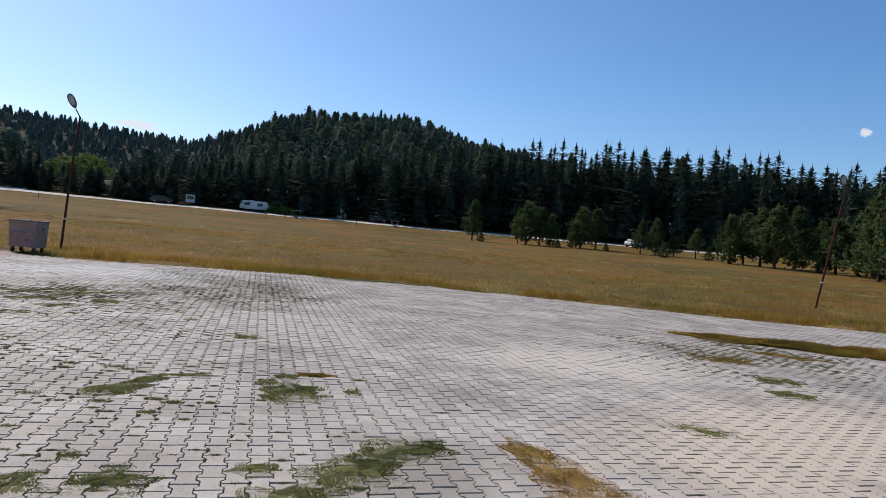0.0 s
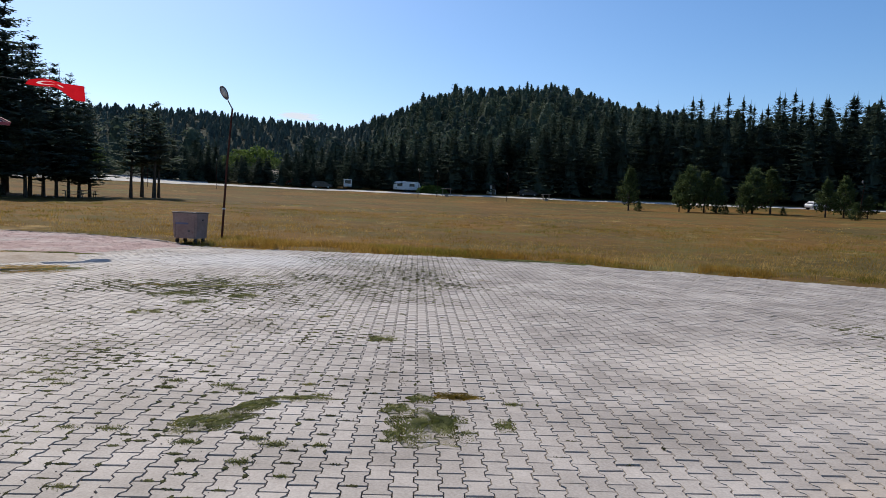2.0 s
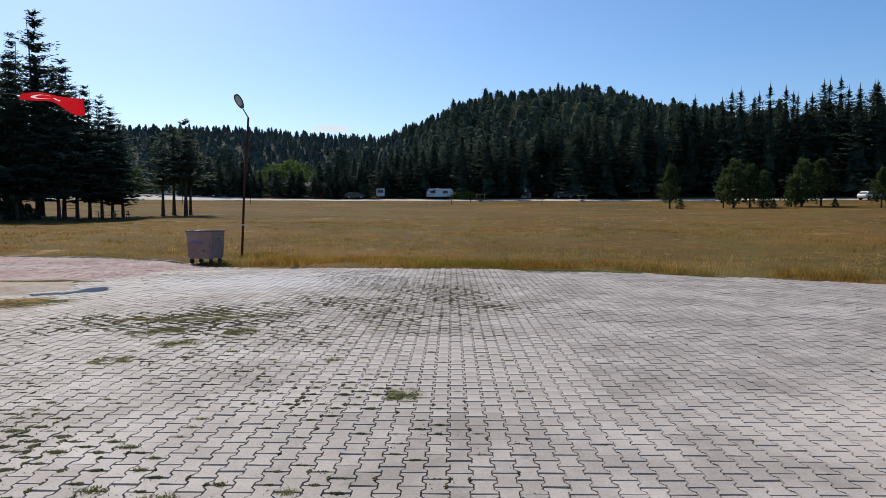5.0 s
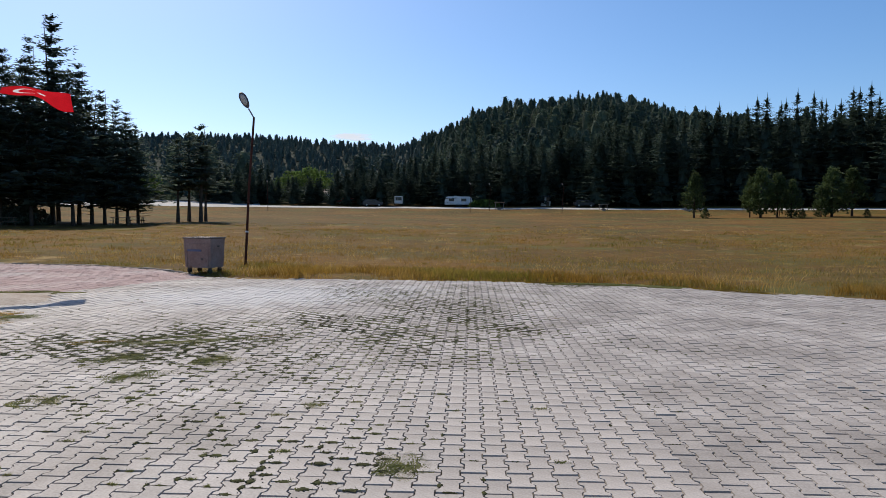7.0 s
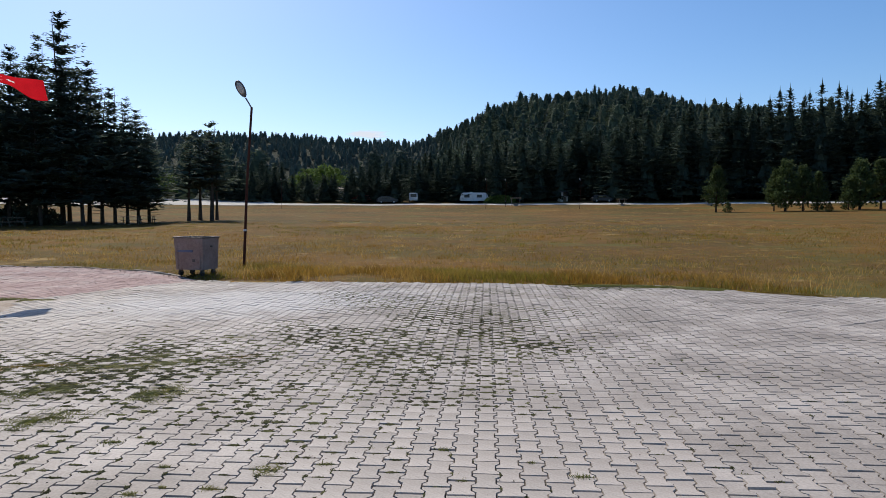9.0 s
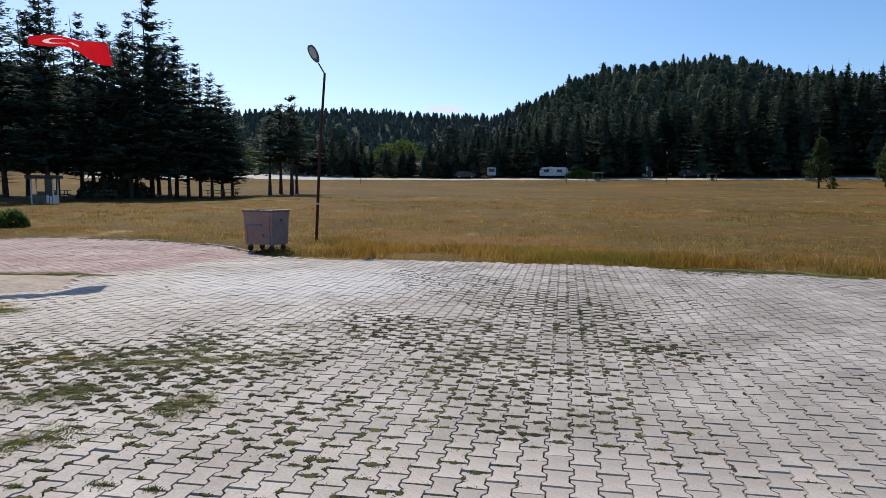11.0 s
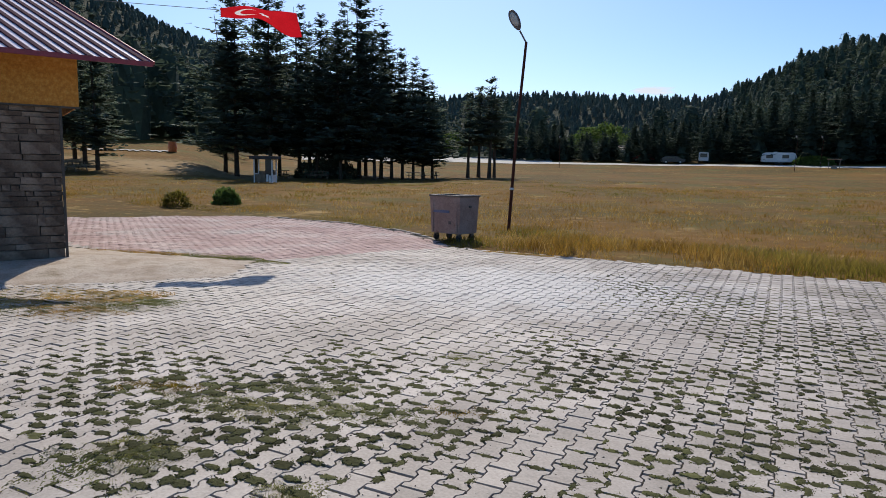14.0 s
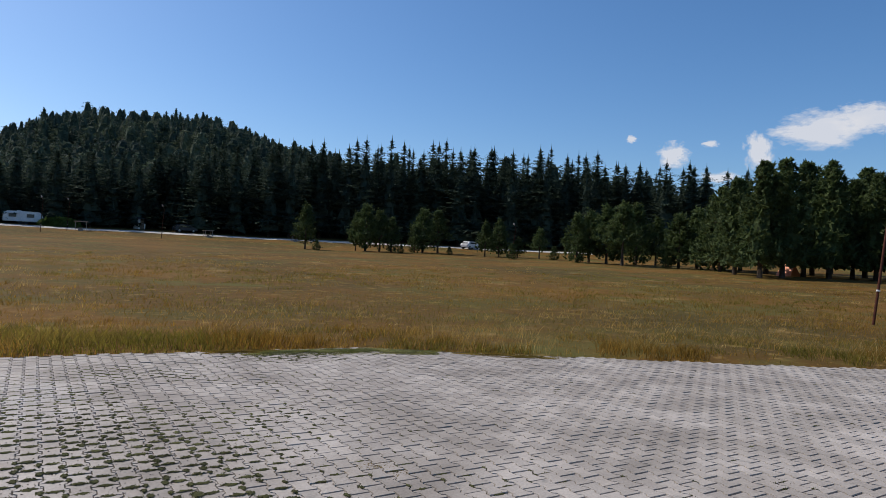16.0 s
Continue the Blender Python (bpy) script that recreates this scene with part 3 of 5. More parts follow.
west = [make_cedar(40 + i, 15.0, 0.10, 4.0, 170, "broad dark cedar standing behind the stone hut", "cedars behind the hut") for i in range(2)]
for i, (az, r, h) in enumerate(((55.8, 61, 12), (56.7, 66, 13), (58.6, 62, 15), (60.2, 66, 17), (62.0, 60, 15), (57.4, 70, 13), (64.0, 66, 17))):
    x, y = polar(az, r)
    plant(west[i % 2], x, y, h / 15.0, rt.uniform(0, 6.28))

PINES = "young pines along the meadow"
pines = [make_pine(60 + i, 7.0, b, r, "young green pine with a rounded crown on the meadow edge", PINES) for i, (b, r) in enumerate(((0.22, 2.3), (0.12, 2.5), (0.28, 2.2), (0.05, 2.4)))]
for i, (az, r, h, w) in enumerate(((-17.4, 98, 6.3, 0.85), (-22.4, 100, 6.8, .95), (-23.6, 101, 6.2, .9), (-24.6, 100, 5.2, .8), (-21.6, 101, 5.6, .7), (-27.3, 104, 6.6, 1.0), (-28.6, 106, 6.7, 1.0), (-26.6, 103, 4.2, .8), (-32.6, 102, 5.2, .9), (-33.8, 104, 5.6, .95),
                                    (-37.2, 102, 4.6, 1.0), (-40.2, 92, 6.6, .95), (-41.2, 94, 7.0, .9), (-42.6, 92, 7.6, 1.0), (-43.8, 88, 8.0, 1.0), (-45.0, 96, 8.4, .9), (-46.6, 98, 6.6, .95), (-48.2, 88, 6.6, 1.05), (-49.6, 90, 7.6, 1.0), (-50.8, 86, 8.6, 1.0), (-35.4, 103, 3.0, 1.2))):
    x, y = polar(az, r)
    plant(pines[i % 4], x, y, h / 7.0, rt.uniform(0, 6.28), w)
for i, (az, r, s) in enumerate(((-18.3, 94, 1.5), (-25.4, 97, 1.3), (-34.8, 94, 2.2), (-47.2, 86, 2.0), (-29.6, 103, 1.2), (-38.4, 98, 2.0))):
    x, y = polar(az, r)
    plant(pines[3], x, y, s / 7.0, rt.uniform(0, 6.28), 1.2)
def make_big_pine(seed, H, rad, label, group):
    rg = np.random.default_rng(seed)
    t = empty("pine_tree", Matrix(), label, "tree", group)
    trunk_mesh(t, H * 0.95, 0.22, limbs=10, rg=rg, reach=rad * 0.8, start=0.15)
    n = 800
    u, th = rg.uniform(0, 1, n) ** 0.9, rg.uniform(0, 2 * np.pi, n)
    lobes = 1 + 0.3 * np.sin(3 * th + seed) * np.sin(9 * u + seed)
    rr = rad * (1.03 - u) ** 0.62 * lobes * rg.uniform(0.4, 1.08, n)
    c = np.stack([rr * np.cos(th), rr * np.sin(th), H * (0.1 + 0.9 * u)], -1)
    d = np.stack([np.cos(th) * 0.5, np.sin(th) * 0.5, np.full(n, 0.6)], -1)
    crown = np.concatenate([body_tris(H * 0.9, rad, 9, 6, 0.62, rg, 0, base=0.12, shrink=0.36), clump_tris(c, d, rg.uniform(0.3, 0.7, n) * (1.1 - 0.4 * u), 0.9, 4, rg)])
    tri_mesh("crown", crown, pine_needles, t)
    return t


big_pines = [make_big_pine(80 + i, 11.0, r, "big dense dark pine at the edge of the woods", "big pines") for i, r in enumerate((3.0, 2.6, 3.3))]
for i, (az, r, h) in enumerate(((-52.0, 72, 9.5), (-53.6, 66, 10.4), (-55.2, 68, 10.8), (-56.8, 74, 11.2), (-58.4, 72, 11.0), (-60.0, 76, 9.6), (-61.4, 74, 10.0), (-63.2, 72, 11.2), (-65.0, 74, 11.4), (-67.0, 72, 11.0), (-54.4, 80, 12.0), (-57.6, 84, 12.0), (-61.0, 86, 12.0), (-64.2, 84, 12.0), (-51.2, 82, 9.6), (-52.8, 90, 11), (-59, 94, 13), (-66, 92, 13), (-69, 76, 11))):
    x, y = polar(az, r)
    plant(big_pines[i % 3], x, y, h / 11.0, rt.uniform(0, 6.28))

leafy = [make_leafy(90 + i, 11.0, 4.4, "bright green broadleaf tree in a gap of the dark woods", "broadleaf trees") for i in range(2)]
for i, (az, r, h) in enumerate(((17.7, 225, 10.5), (16.8, 232, 12.5), (15.8, 226, 13.5), (14.9, 236, 13), (18.2, 240, 9), (14.3, 250, 10), (28.4, 150, 5.5), (22.6, 155, 5))):
    x, y = polar(az, r)
    plant(leafy[i % 2], x, y, h / 11.0, rt.uniform(0, 6.28))

FRONT = "dark spruces at the front of the woods"
spruces = [make_spruce(100 + i, 17.0, r, "dark spruce at the front of the woods", FRONT) for i, r in enumerate((5.4, 4.5, 6.0))]
for az in np.arange(24.5, -56, -1.08):
    for r0, hf in ((141, 0.96), (150, 1.0)):
        a = az + rt.uniform(-0.45, 0.45)
        r = r0 + rt.uniform(-3.5, 4)
        want = float(np.interp(a, (-56, -45, -34, -20, -12, -5, 3, 7, 11, 24), (16.2, 19.2, 21.8, 20.6, 18, 15.5, 13, 10.5, 8.5, 8))) * hf * rt.uniform(0.86, 1.04)
        if 13.5 < a < 19.3:
            want = min(want, 5.5)
        x, y = polar(a, r)
        plant(spruces[rt.randrange(3)], x, y, want / 17.0, rt.uniform(0, 6.28), rt.uniform(0.9, 1.35) * (17 / want) ** 0.45)
for az, r, h in ((11.2, 137, 6.6), (9.9, 138, 6.2), (12.6, 136, 5.2), (4.8, 139, 7.0), (-9.6, 138, 7.6), (13.9, 137, 5.0), (17.2, 137, 5.4), (19.0, 138, 5.0), (20.6, 139, 6.4), (21.8, 139, 6.6), (7.0, 140, 6.5)):
    x, y = polar(az, r)
    plant(spruces[2], x, y, h / 17.0, rt.uniform(0, 6.28), 1.5)

# the woods behind, on the hills
protos = [body_tris(12.0, r, 6, tiers, pw, np.random.default_rng(200 + i), fuzz, shrink=0.55) for i, (r, tiers, pw, fuzz) in enumerate(((4.0, 5, .75, 110), (4.6, 5, .68, 115), (3.6, 5, .85, 105), (4.7, 4, .5, 170), (5.3, 4, .42, 180), (4.3, 4, .55, 160)))]
far_protos = [body_tris(12.0, r, 5, 3, pw, np.random.default_rng(220 + i), 50, shrink=0.6) for i, (r, pw) in enumerate(((4.1, .62), (4.6, .55), (3.7, .75), (5.0, .5)))]
woods, hill = [], []
rg = np.random.default_rng(33)
r = 112.0
while r < 615:
    step = math.degrees((7.0 if r < 330 else 5.6) / r)
    for az in np.arange(72, -72, -step):
        a = az + rg.uniform(-0.45, 0.45) * step
        if (r < 158 and not 47 < a < 66) or (r > 450 and a < 3) or (7 < a < 33 and 162 < r < 330) or (r < 158 + 35 and 12.8 < a < 20.5) or (33 < a < 46 and r < 200) or (r > 300 and -56 < a < -24):
            continue
        rr = r + rg.uniform(-4, 4)
        x, y = polar(a, rr)
        h = rg.uniform(9.5, 15.0)
        if rg.uniform() < 0.04:
            h *= 1.22 if a > -20 else 1.0
        if -56 < a < -13 and r < 190:
            h = rg.uniform(15.5, 19.0) * float(np.interp(a, (-56, -46, -40, -20, -13), (0.88, 1.02, 1.13, 1.11, 0.95)))
        if r > 330:
            h *= 0.7 if a < 6 else 0.5
        p = far_protos[rg.integers(4)] if r > 330 else protos[rg.integers(0, 3)] if (a < -17 and rg.uniform() < 0.85) or rg.uniform() < 0.15 else protos[rg.integers(3, 6)]
        c, s = math.cos(rg.uniform(0, 6.28)), math.sin(rg.uniform(0, 6.28))
        k = h / 12.0
        wide = k ** 0.7 * rg.uniform(0.95, 1.45)
        q = np.empty_like(p)
        n2 = math.hypot(c, s)
        q[:, 0] = (p[:, 0] * c - p[:, 1] * s) / n2 * wide + x
        q[:, 1] = (p[:, 0] * s + p[:, 1] * c) / n2 * wide + y
        q[:, 2] = p[:, 2] * k + land1(x, y)
        # trees on the far ridge get the needles with haze in their colour
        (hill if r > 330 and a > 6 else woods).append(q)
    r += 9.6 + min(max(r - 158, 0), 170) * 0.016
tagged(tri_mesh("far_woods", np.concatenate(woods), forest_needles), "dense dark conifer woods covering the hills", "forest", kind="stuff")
tagged(tri_mesh("hill_woods", np.concatenate(hill), hazed_needles), "blue-green conifer woods on the far ridge, tinted with painted haze", "forest", kind="stuff")

# ---- rubbish container by the meadow edge ----


def make_bin():
    t = empty("waste_container", pose(-5.80, 22.0, 0.0, 0, 0, -12) @ Matrix.Diagonal((1, 1, 0.975, 1)), "dented pinkish-grey steel waste container on castors, lid open", "waste container")
    w, d = 0.415, 0.315
    bm = bmesh.new()
    low = [(-w * .93, -d * .9), (w * .93, -d * .9), (w * .93, d * .9), (-w * .93, d * .9)]
    high = [(-w, -d), (w, -d), (w, d), (-w, d)]
    vo = [[bm.verts.new((x, y, z)) for x, y in ring] for ring, z in ((low, .16), (high, .95))]
    vi = [[bm.verts.new((x * .96, y * .95, z)) for x, y in ring] for ring, z in ((low, .19), (high, .95))]
    for k in range(4):
        j = (k + 1) % 4
        bm.faces.new((vo[0][k], vo[0][j], vo[1][j], vo[1][k]))
        bm.faces.new((vi[0][j], vi[0][k], vi[1][k], vi[1][j]))
        bm.faces.new((vo[1][k], vo[1][j], vi[1][j], vi[1][k]))
    bm.faces.new(vo[0][::-1])
    bm.faces.new(vi[0])
    part("body", bm, bin_steel, t)
    # thin bin_dark sheets just inside the walls and over the floor
    bm = bmesh.new()
    for y in (-1, 1):
        block(bm, -w * .87, w * .87, y * d * .83 - .006, y * d * .83 + .006, .25, .95)
    for x in (-1, 1):
        block(bm, x * w * .88 - .006, x * w * .88 + .006, -d * .82, d * .82, .25, .95)
    block(bm, -w * .86, w * .86, -d * .81, d * .81, .22, .26)
    part("inner_lining", bm, bin_dark, t, "dark inside")
    bm = bmesh.new()
    for y in (-d, d):
        block(bm, -w - .022, w + .022, y - .02, y + .02, .945, .985, .006)
    for x in (-w, w):
        block(bm, x - .02, x + .02, -d + .02, d - .02, .945, .985, .006)
    part("rim", bm, lamp_shell, t, "dark rolled steel rim")
    part("seam", boxed(-w * .96, w * .96, -d - .004, -d * .93, .80, .815, .003), bin_steel, t)
    for k in range(2):
        x = (-.35, .30)[k]
        part("corner_strap", boxed(x, x + .035, -d * .985 - .006, -d * .94, .18, .93, .003), bin_steel, t)
    part("lettering_bar", boxed(-.31, .12, -d * .975 - .009, -d * .95, .60, .655), faded_blue, t, "faded blue unreadable lettering")
    part("plate", boxed(.10, .17, -d * .95 - .006, -d * .93, .36, .43, .003), lamp_shell, t)
    for k in range(2):
        part("lift_trunnion", rodded((w * (-1 if k else 1), 0, .74), (w * (-1.1 if k else 1.1), 0, .74), .025), lamp_shell, t)
    for x in (-.31, .31):
        for y in (-.21, .21):
            c = part("castor", boxed(x - .03, x + .03, y - .04, y + .04, .09, .17, .005), lamp_shell, t)
            part("wheel", rodded((x - .022, y, .075), (x + .022, y, .075), .075, seg=16), rubber, c, "black rubber wheel")
    return t


waste_bin = make_bin()

# ---- lamp posts ----


def make_lamp():
    t = empty("street_lamp", Matrix(), "rusty leaning steel lamp post with a pale oval lamp head", "street lamp", "lamp posts in the meadow")
    part("pole", rod(rodded((0, 0, -.1), (.08, .15, 2.4), .040, .037), (.08, .15, 2.4), (.19, .32, 4.57), .037, .032), rusty, t, "rust-brown pole")
    part("arm", rodded((.19, .32, 4.55), (.07, .18, 4.82), .02), lamp_shell, t)
    part("clamp", rodded((.035, .065, 1.02), (.036, .07, 1.07), .056), white_paint, t, "torn white paper band")
    a, b = Vector((.08, .19, 4.80)), Vector((-.15, .04, 5.32))
    axis = (b - a).normalized()
    side = Vector((.93, .05, .36)).normalized()
    face = axis.cross(side).normalized()
    side = face.cross(axis).normalized()
    mid = (a + b) / 2
    m = Matrix.Translation(mid) @ Matrix((side, axis, face)).transposed().to_4x4()
    bm = bmesh.new()
    bmesh.ops.create_uvsphere(bm, u_segments=20, v_segments=10, radius=1)
    for v in bm.verts:
        k = 1 + 0.12 * v.co.y
        v.co = m @ Vector((v.co.x * .12 * k, v.co.y * .26, max(v.co.z, -.25) * .09))
    part("lamp_head", bm, lamp_shell, t, "dark grey oval housing")
    for sgn in (1, -1):
        bm = bmesh.new()
        bmesh.ops.create_uvsphere(bm, u_segments=18, v_segments=8, radius=1)
        for v in bm.verts:
            v.co = m @ Vector((v.co.x * .085, v.co.y * .175 + .02, sgn * (.03 if sgn < 0 else .075) + v.co.z * .03))
        part("lens", bm, lamp_lens, t, "pale lens")
    return t


lamp = make_lamp()
lamp.matrix_basis = pose(-5.66, 24.56, land1(-5.66, 24.56))
lamp_b = copy_thing(lamp, pose(21.85, 21.2, land1(21.85, 21.2), 0, 7.0, -25))

for az, r in ((1.7, 112), (-6.4, 112), (-34.9, 100), (24.9, 110), (19.4, 114), (-23.7, 104), (0.0, 122)):
    x, y = polar(az, r)
    copy_thing(lamp, pose(x, y, land1(x, y), 0, 0, az * 3))

# ---- stone hut with a sheet-metal roof ----
HUT = pose(-8.81, 15.44, 0.08, 0, 0, -25.9) @ Matrix.Scale(0.88, 4)  # x to the open side, y along the front
WALL_TOP, EAVE = 2.51, 3.23
hut = empty("stone_hut", HUT, "small stone-clad hut with a red-edged metal roof", "hut")
front = part("wall", boxed(-.25, -.02, -7.0, -.02, -.1, 3.3), mortar, hut)
back = part("wall", boxed(-11.5, -.25, -.25, -.02, -.1, 3.3), mortar, hut)
part("wall", boxed(-11.5, -11.25, -7.0, -.25, -.1, 3.3), mortar, hut)
part("wall", boxed(-11.25, -.25, -7.0, -6.75, -.1, 3.3), mortar, hut)
rs = random.Random(11)
stones = {}


def stone(parent, wall_axis, a, b, z0, z1, proud):
    L = round((b - a) / 0.06) * 0.06
    key = (L, round((z1 - z0) / 0.02), rs.randrange(3))
    if key not in stones:
        bm = bmesh.new()
        block(bm, -.03, .03, -L / 2 + .006, L / 2 - .006, -(z1 - z0) / 2 + .005, (z1 - z0) / 2 - .005)
        for v in bm.verts:
            v.co += Vector((rs.uniform(-.012, .012), rs.uniform(-.006, .006), rs.uniform(-.008, .008)))
        me = bpy.data.meshes.new("stone")
        bm.to_mesh(me)
        bm.free()
        me.materials.append(wall_stone)
        stones[key] = me
    ob = new("stone", stones[key])
    ob.parent = parent
    mid = (a + b) / 2
    ob.matrix_basis = pose(proud, mid, (z0 + z1) / 2) if wall_axis == "y" else pose(mid, proud, (z0 + z1) / 2, 0, 0, 90)


z = 0.0
while z < WALL_TOP - 0.05:
    dz = min(rs.choice((.08, .10, .12, .16, .20)), WALL_TOP - z)
    y = -3.6 - rs.uniform(0, .3)
    while y < -.02:
        L = rs.choice((.12, .24, .36, .48, .60, .78, .42))
        e = min(y + L, 0.0)
        if e - y > .05:
            stone(front, "y", y, e, z, z + dz, rs.uniform(-.012, .010))
        y = e
    z += dz
part("corner_trim", boxed(.012, .035, -.012, .03, 0, WALL_TOP, .004), mortar, hut, "pale corner edging")
part("fascia_board", boxed(.05, .075, -6.9, .28, WALL_TOP, 3.58), strand_board, hut, "ochre strand-board band under the eaves")
part("fascia_board", boxed(-2.5, .05, .255, .28, WALL_TOP, 3.46), strand_board, hut)
part("batten", boxed(.04, .085, -6.9, .29, WALL_TOP - .03, WALL_TOP, .004), mortar, hut)
SLOPE, RUN, SHEAR = 0.489, 6.0, 0.422  # the ribs run up the slope askew to the eave


def askew(bm):
    for v in bm.verts:
        v.co.y += SHEAR * (max(v.co.x, x_eave - RUN) - x_eave)
    return bm


y0, y1, x_eave = -7.6, 1.28, 0.92
bm = bmesh.new()
for xa, xb, za, zb in ((x_eave, x_eave - RUN, EAVE, EAVE + RUN * SLOPE), (x_eave - RUN, x_eave - 2 * RUN, EAVE + RUN * SLOPE, EAVE)):
    q = [bm.verts.new(p) for p in ((xa, y0, za), (xa, y1, za), (xb, y1, zb), (xb, y0, zb))]
    q2 = [bm.verts.new(p) for p in ((xa, y0, za - .03), (xa, y1, za - .03), (xb, y1, zb - .03), (xb, y0, zb - .03))]
    bm.faces.new(q)
    bm.faces.new(q2[::-1])
    for k in range(4):
        bm.faces.new((q[k], q2[k], q2[(k + 1) % 4], q[(k + 1) % 4]))
roof = part("roof", askew(bm), roof_sheet, hut, "pale pink corrugated metal sheet")
n_rib = 44
for k in range(n_rib):
    y = y0 + (y1 - y0) * (k + 0.5) / n_rib
    bm = bmesh.new()
    ang = math.atan(SLOPE)
    block(bm, -RUN / math.cos(ang), 0.01, y - .042, y + .042, 0.001, .022, .006, Matrix.Translation((x_eave, 0, EAVE)) @ Matrix.Rotation(ang, 4, "Y"))
    part("rib", askew(bm), roof_rib, roof, "dark red raised rib, purple shadow painted into its colour" if k == 0 else "")
part("eave_strip", boxed(x_eave - .01, x_eave + .02, y0, y1, EAVE - .065, EAVE + .012, .004), roof_red, roof, "red folded eave strip")
bm = bmesh.new()
block(bm, -RUN / math.cos(ang), 0.02, y1 - .01, y1 + .02, -.035, .03, .004, Matrix.Translation((x_eave, 0, EAVE)) @ Matrix.Rotation(ang, 4, "Y"))
part("verge_strip", askew(bm), roof_red, roof)

# ---- flag on its line ----
flag = empty("flag", Matrix(), "red flag with a white crescent and star blowing from a line", "flag")
A, B = Vector((-8.42, 18.12, 4.17)), Vector((-7.54, 19.08, 4.22))
NU, NV = 96, 64


def cloth(u, v):
    p = A.lerp(B, u)
    p.z += 0.05 * math.sin(6 * u + 0.6) + 0.08 * math.sin(3.14 * u) - v * (0.08 + 0.26 * u ** 1.2) - 0.05 * v * math.sin(9 * u)
    back = v * 0.30 + 0.07 * math.sin(6.5 * u + 2.2 * v) + 0.04 * math.sin(13 * u - 2 * v)
    return p + Vector((-0.62, 0.78, 0)) * back + Vector((0.78, 0.62, 0)) * 0.12 * v * (u - 0.3)


groups = {"cloth": [], "crescent": [], "star": []}
for i in range(NU):
    for j in range(NV):
        fx, fy = (i + .5) / NU * 1.5, (j + .5) / NV - 0.5
        d0, d1 = math.hypot(fx - .5, fy), math.hypot(fx - .5625, fy)
        sx, sy = fx - .83, fy
        sr, sa = math.hypot(sx, sy), math.atan2(sy, -sx)
        star_r = 0.055 + 0.06 * max(0, math.cos(2.5 * ((sa + math.pi / 5) % (2 * math.pi / 5) - math.pi / 5)) - 0.1) ** 2
        g = "crescent" if d0 < .25 and d1 > .2 else "star" if sr < star_r else "cloth"
        groups[g].append((i, j))
for g, cells in groups.items():
    bm = bmesh.new()
    seen_v = {}
    for i, j in cells:
        ring = []
        for a, b in ((i, j), (i + 1, j), (i + 1, j + 1), (i, j + 1)):
            if (a, b) not in seen_v:
                seen_v[(a, b)] = bm.verts.new(cloth(a / NU, b / NV))
            ring.append(seen_v[(a, b)])
        bm.faces.new(ring).smooth = True
    part(g, bm, flag_red if g == "cloth" else flag_white, flag, {"cloth": "bright red cloth", "crescent": "white crescent", "star": "white star"}[g])
bm = bmesh.new()
rod(bm, (-13.6, 14.2, 4.36), (-8.42, 18.12, 4.17), .005, seg=6)
line = tagged(part("flag_line", bm, rope_fibre), "thin grey line running from the hut to the flag", "line")

# ---- guard booth in front of the grove ----


def make_booth():
    x, y = polar(43.5, 49.5)
    t = empty("wooden_kiosk", pose(x, y, land1(x, y), 0, 0, 25), "small weathered white wooden kiosk before the grove", "kiosk")
    for px in (-.85, .85):
        for py in (-.6, .6):
            part("post", boxed(px - .05, px + .05, py - .05, py + .05, -.05, 1.75, .006), white_paint, t)
    bm = bmesh.new()
    block(bm, -1.2, 1.2, -.95, .95, 1.72, 1.94, .02)
    for v in bm.verts:
        v.co.z += .10 * (1 - abs(v.co.y) / .85)
    part("roof", bm, bin_dark, t, "thick dark felt roof")
    part("panel", boxed(-.8, .3, -.58, -.54, .05, .62), wood_old, t)
    part("panel", boxed(-.86, -.82, -.55, .55, .05, .7), white_paint, t)
    part("panel", boxed(.2, .8, -.6, -.56, .35, 1.7), dark_glass, t, "dark notice panel")
    part("panel", boxed(.82, .86, -.55, .55, .05, .6), white_paint, t)
    part("bench", boxed(-.7, .7, .1, .5, .38, .44, .01), wood_old, t)
    part("sign_sheet", boxed(.3, .5, -.625, -.603, .1, .62), white_paint, t)
    part("sign_sheet", boxed(.56, .74, -.625, -.603, .05, .55), white_paint, t)
    part("back_panel", boxed(-.8, .8, .56, .6, .05, .85), wood_old, t)
    return t


booth = make_booth()
booth.scale = (.74, .74, .96)


def make_table(name, label):
    t = empty(name, Matrix(), label, "picnic table", "picnic places")
    part("tabletop", boxed(-.85, .85, -.36, .36, .70, .75, .01), wood_old, t)
    for s in (-1, 1):
        part("bench", boxed(-.85, .85, s * .72 - .14, s * .72 + .14, .41, .45, .01), wood_old, t)
        bm = bmesh.new()
        block(bm, s * .6 - .04, s * .6 + .04, -.7, .7, .34, .41)
        rod(bm, (s * .6, -.5, 0), (s * .6, -.2, .7), .04)
        rod(bm, (s * .6, .5, 0), (s * .6, .2, .7), .04)
        part("trestle", bm, wood_old, t)
    return t


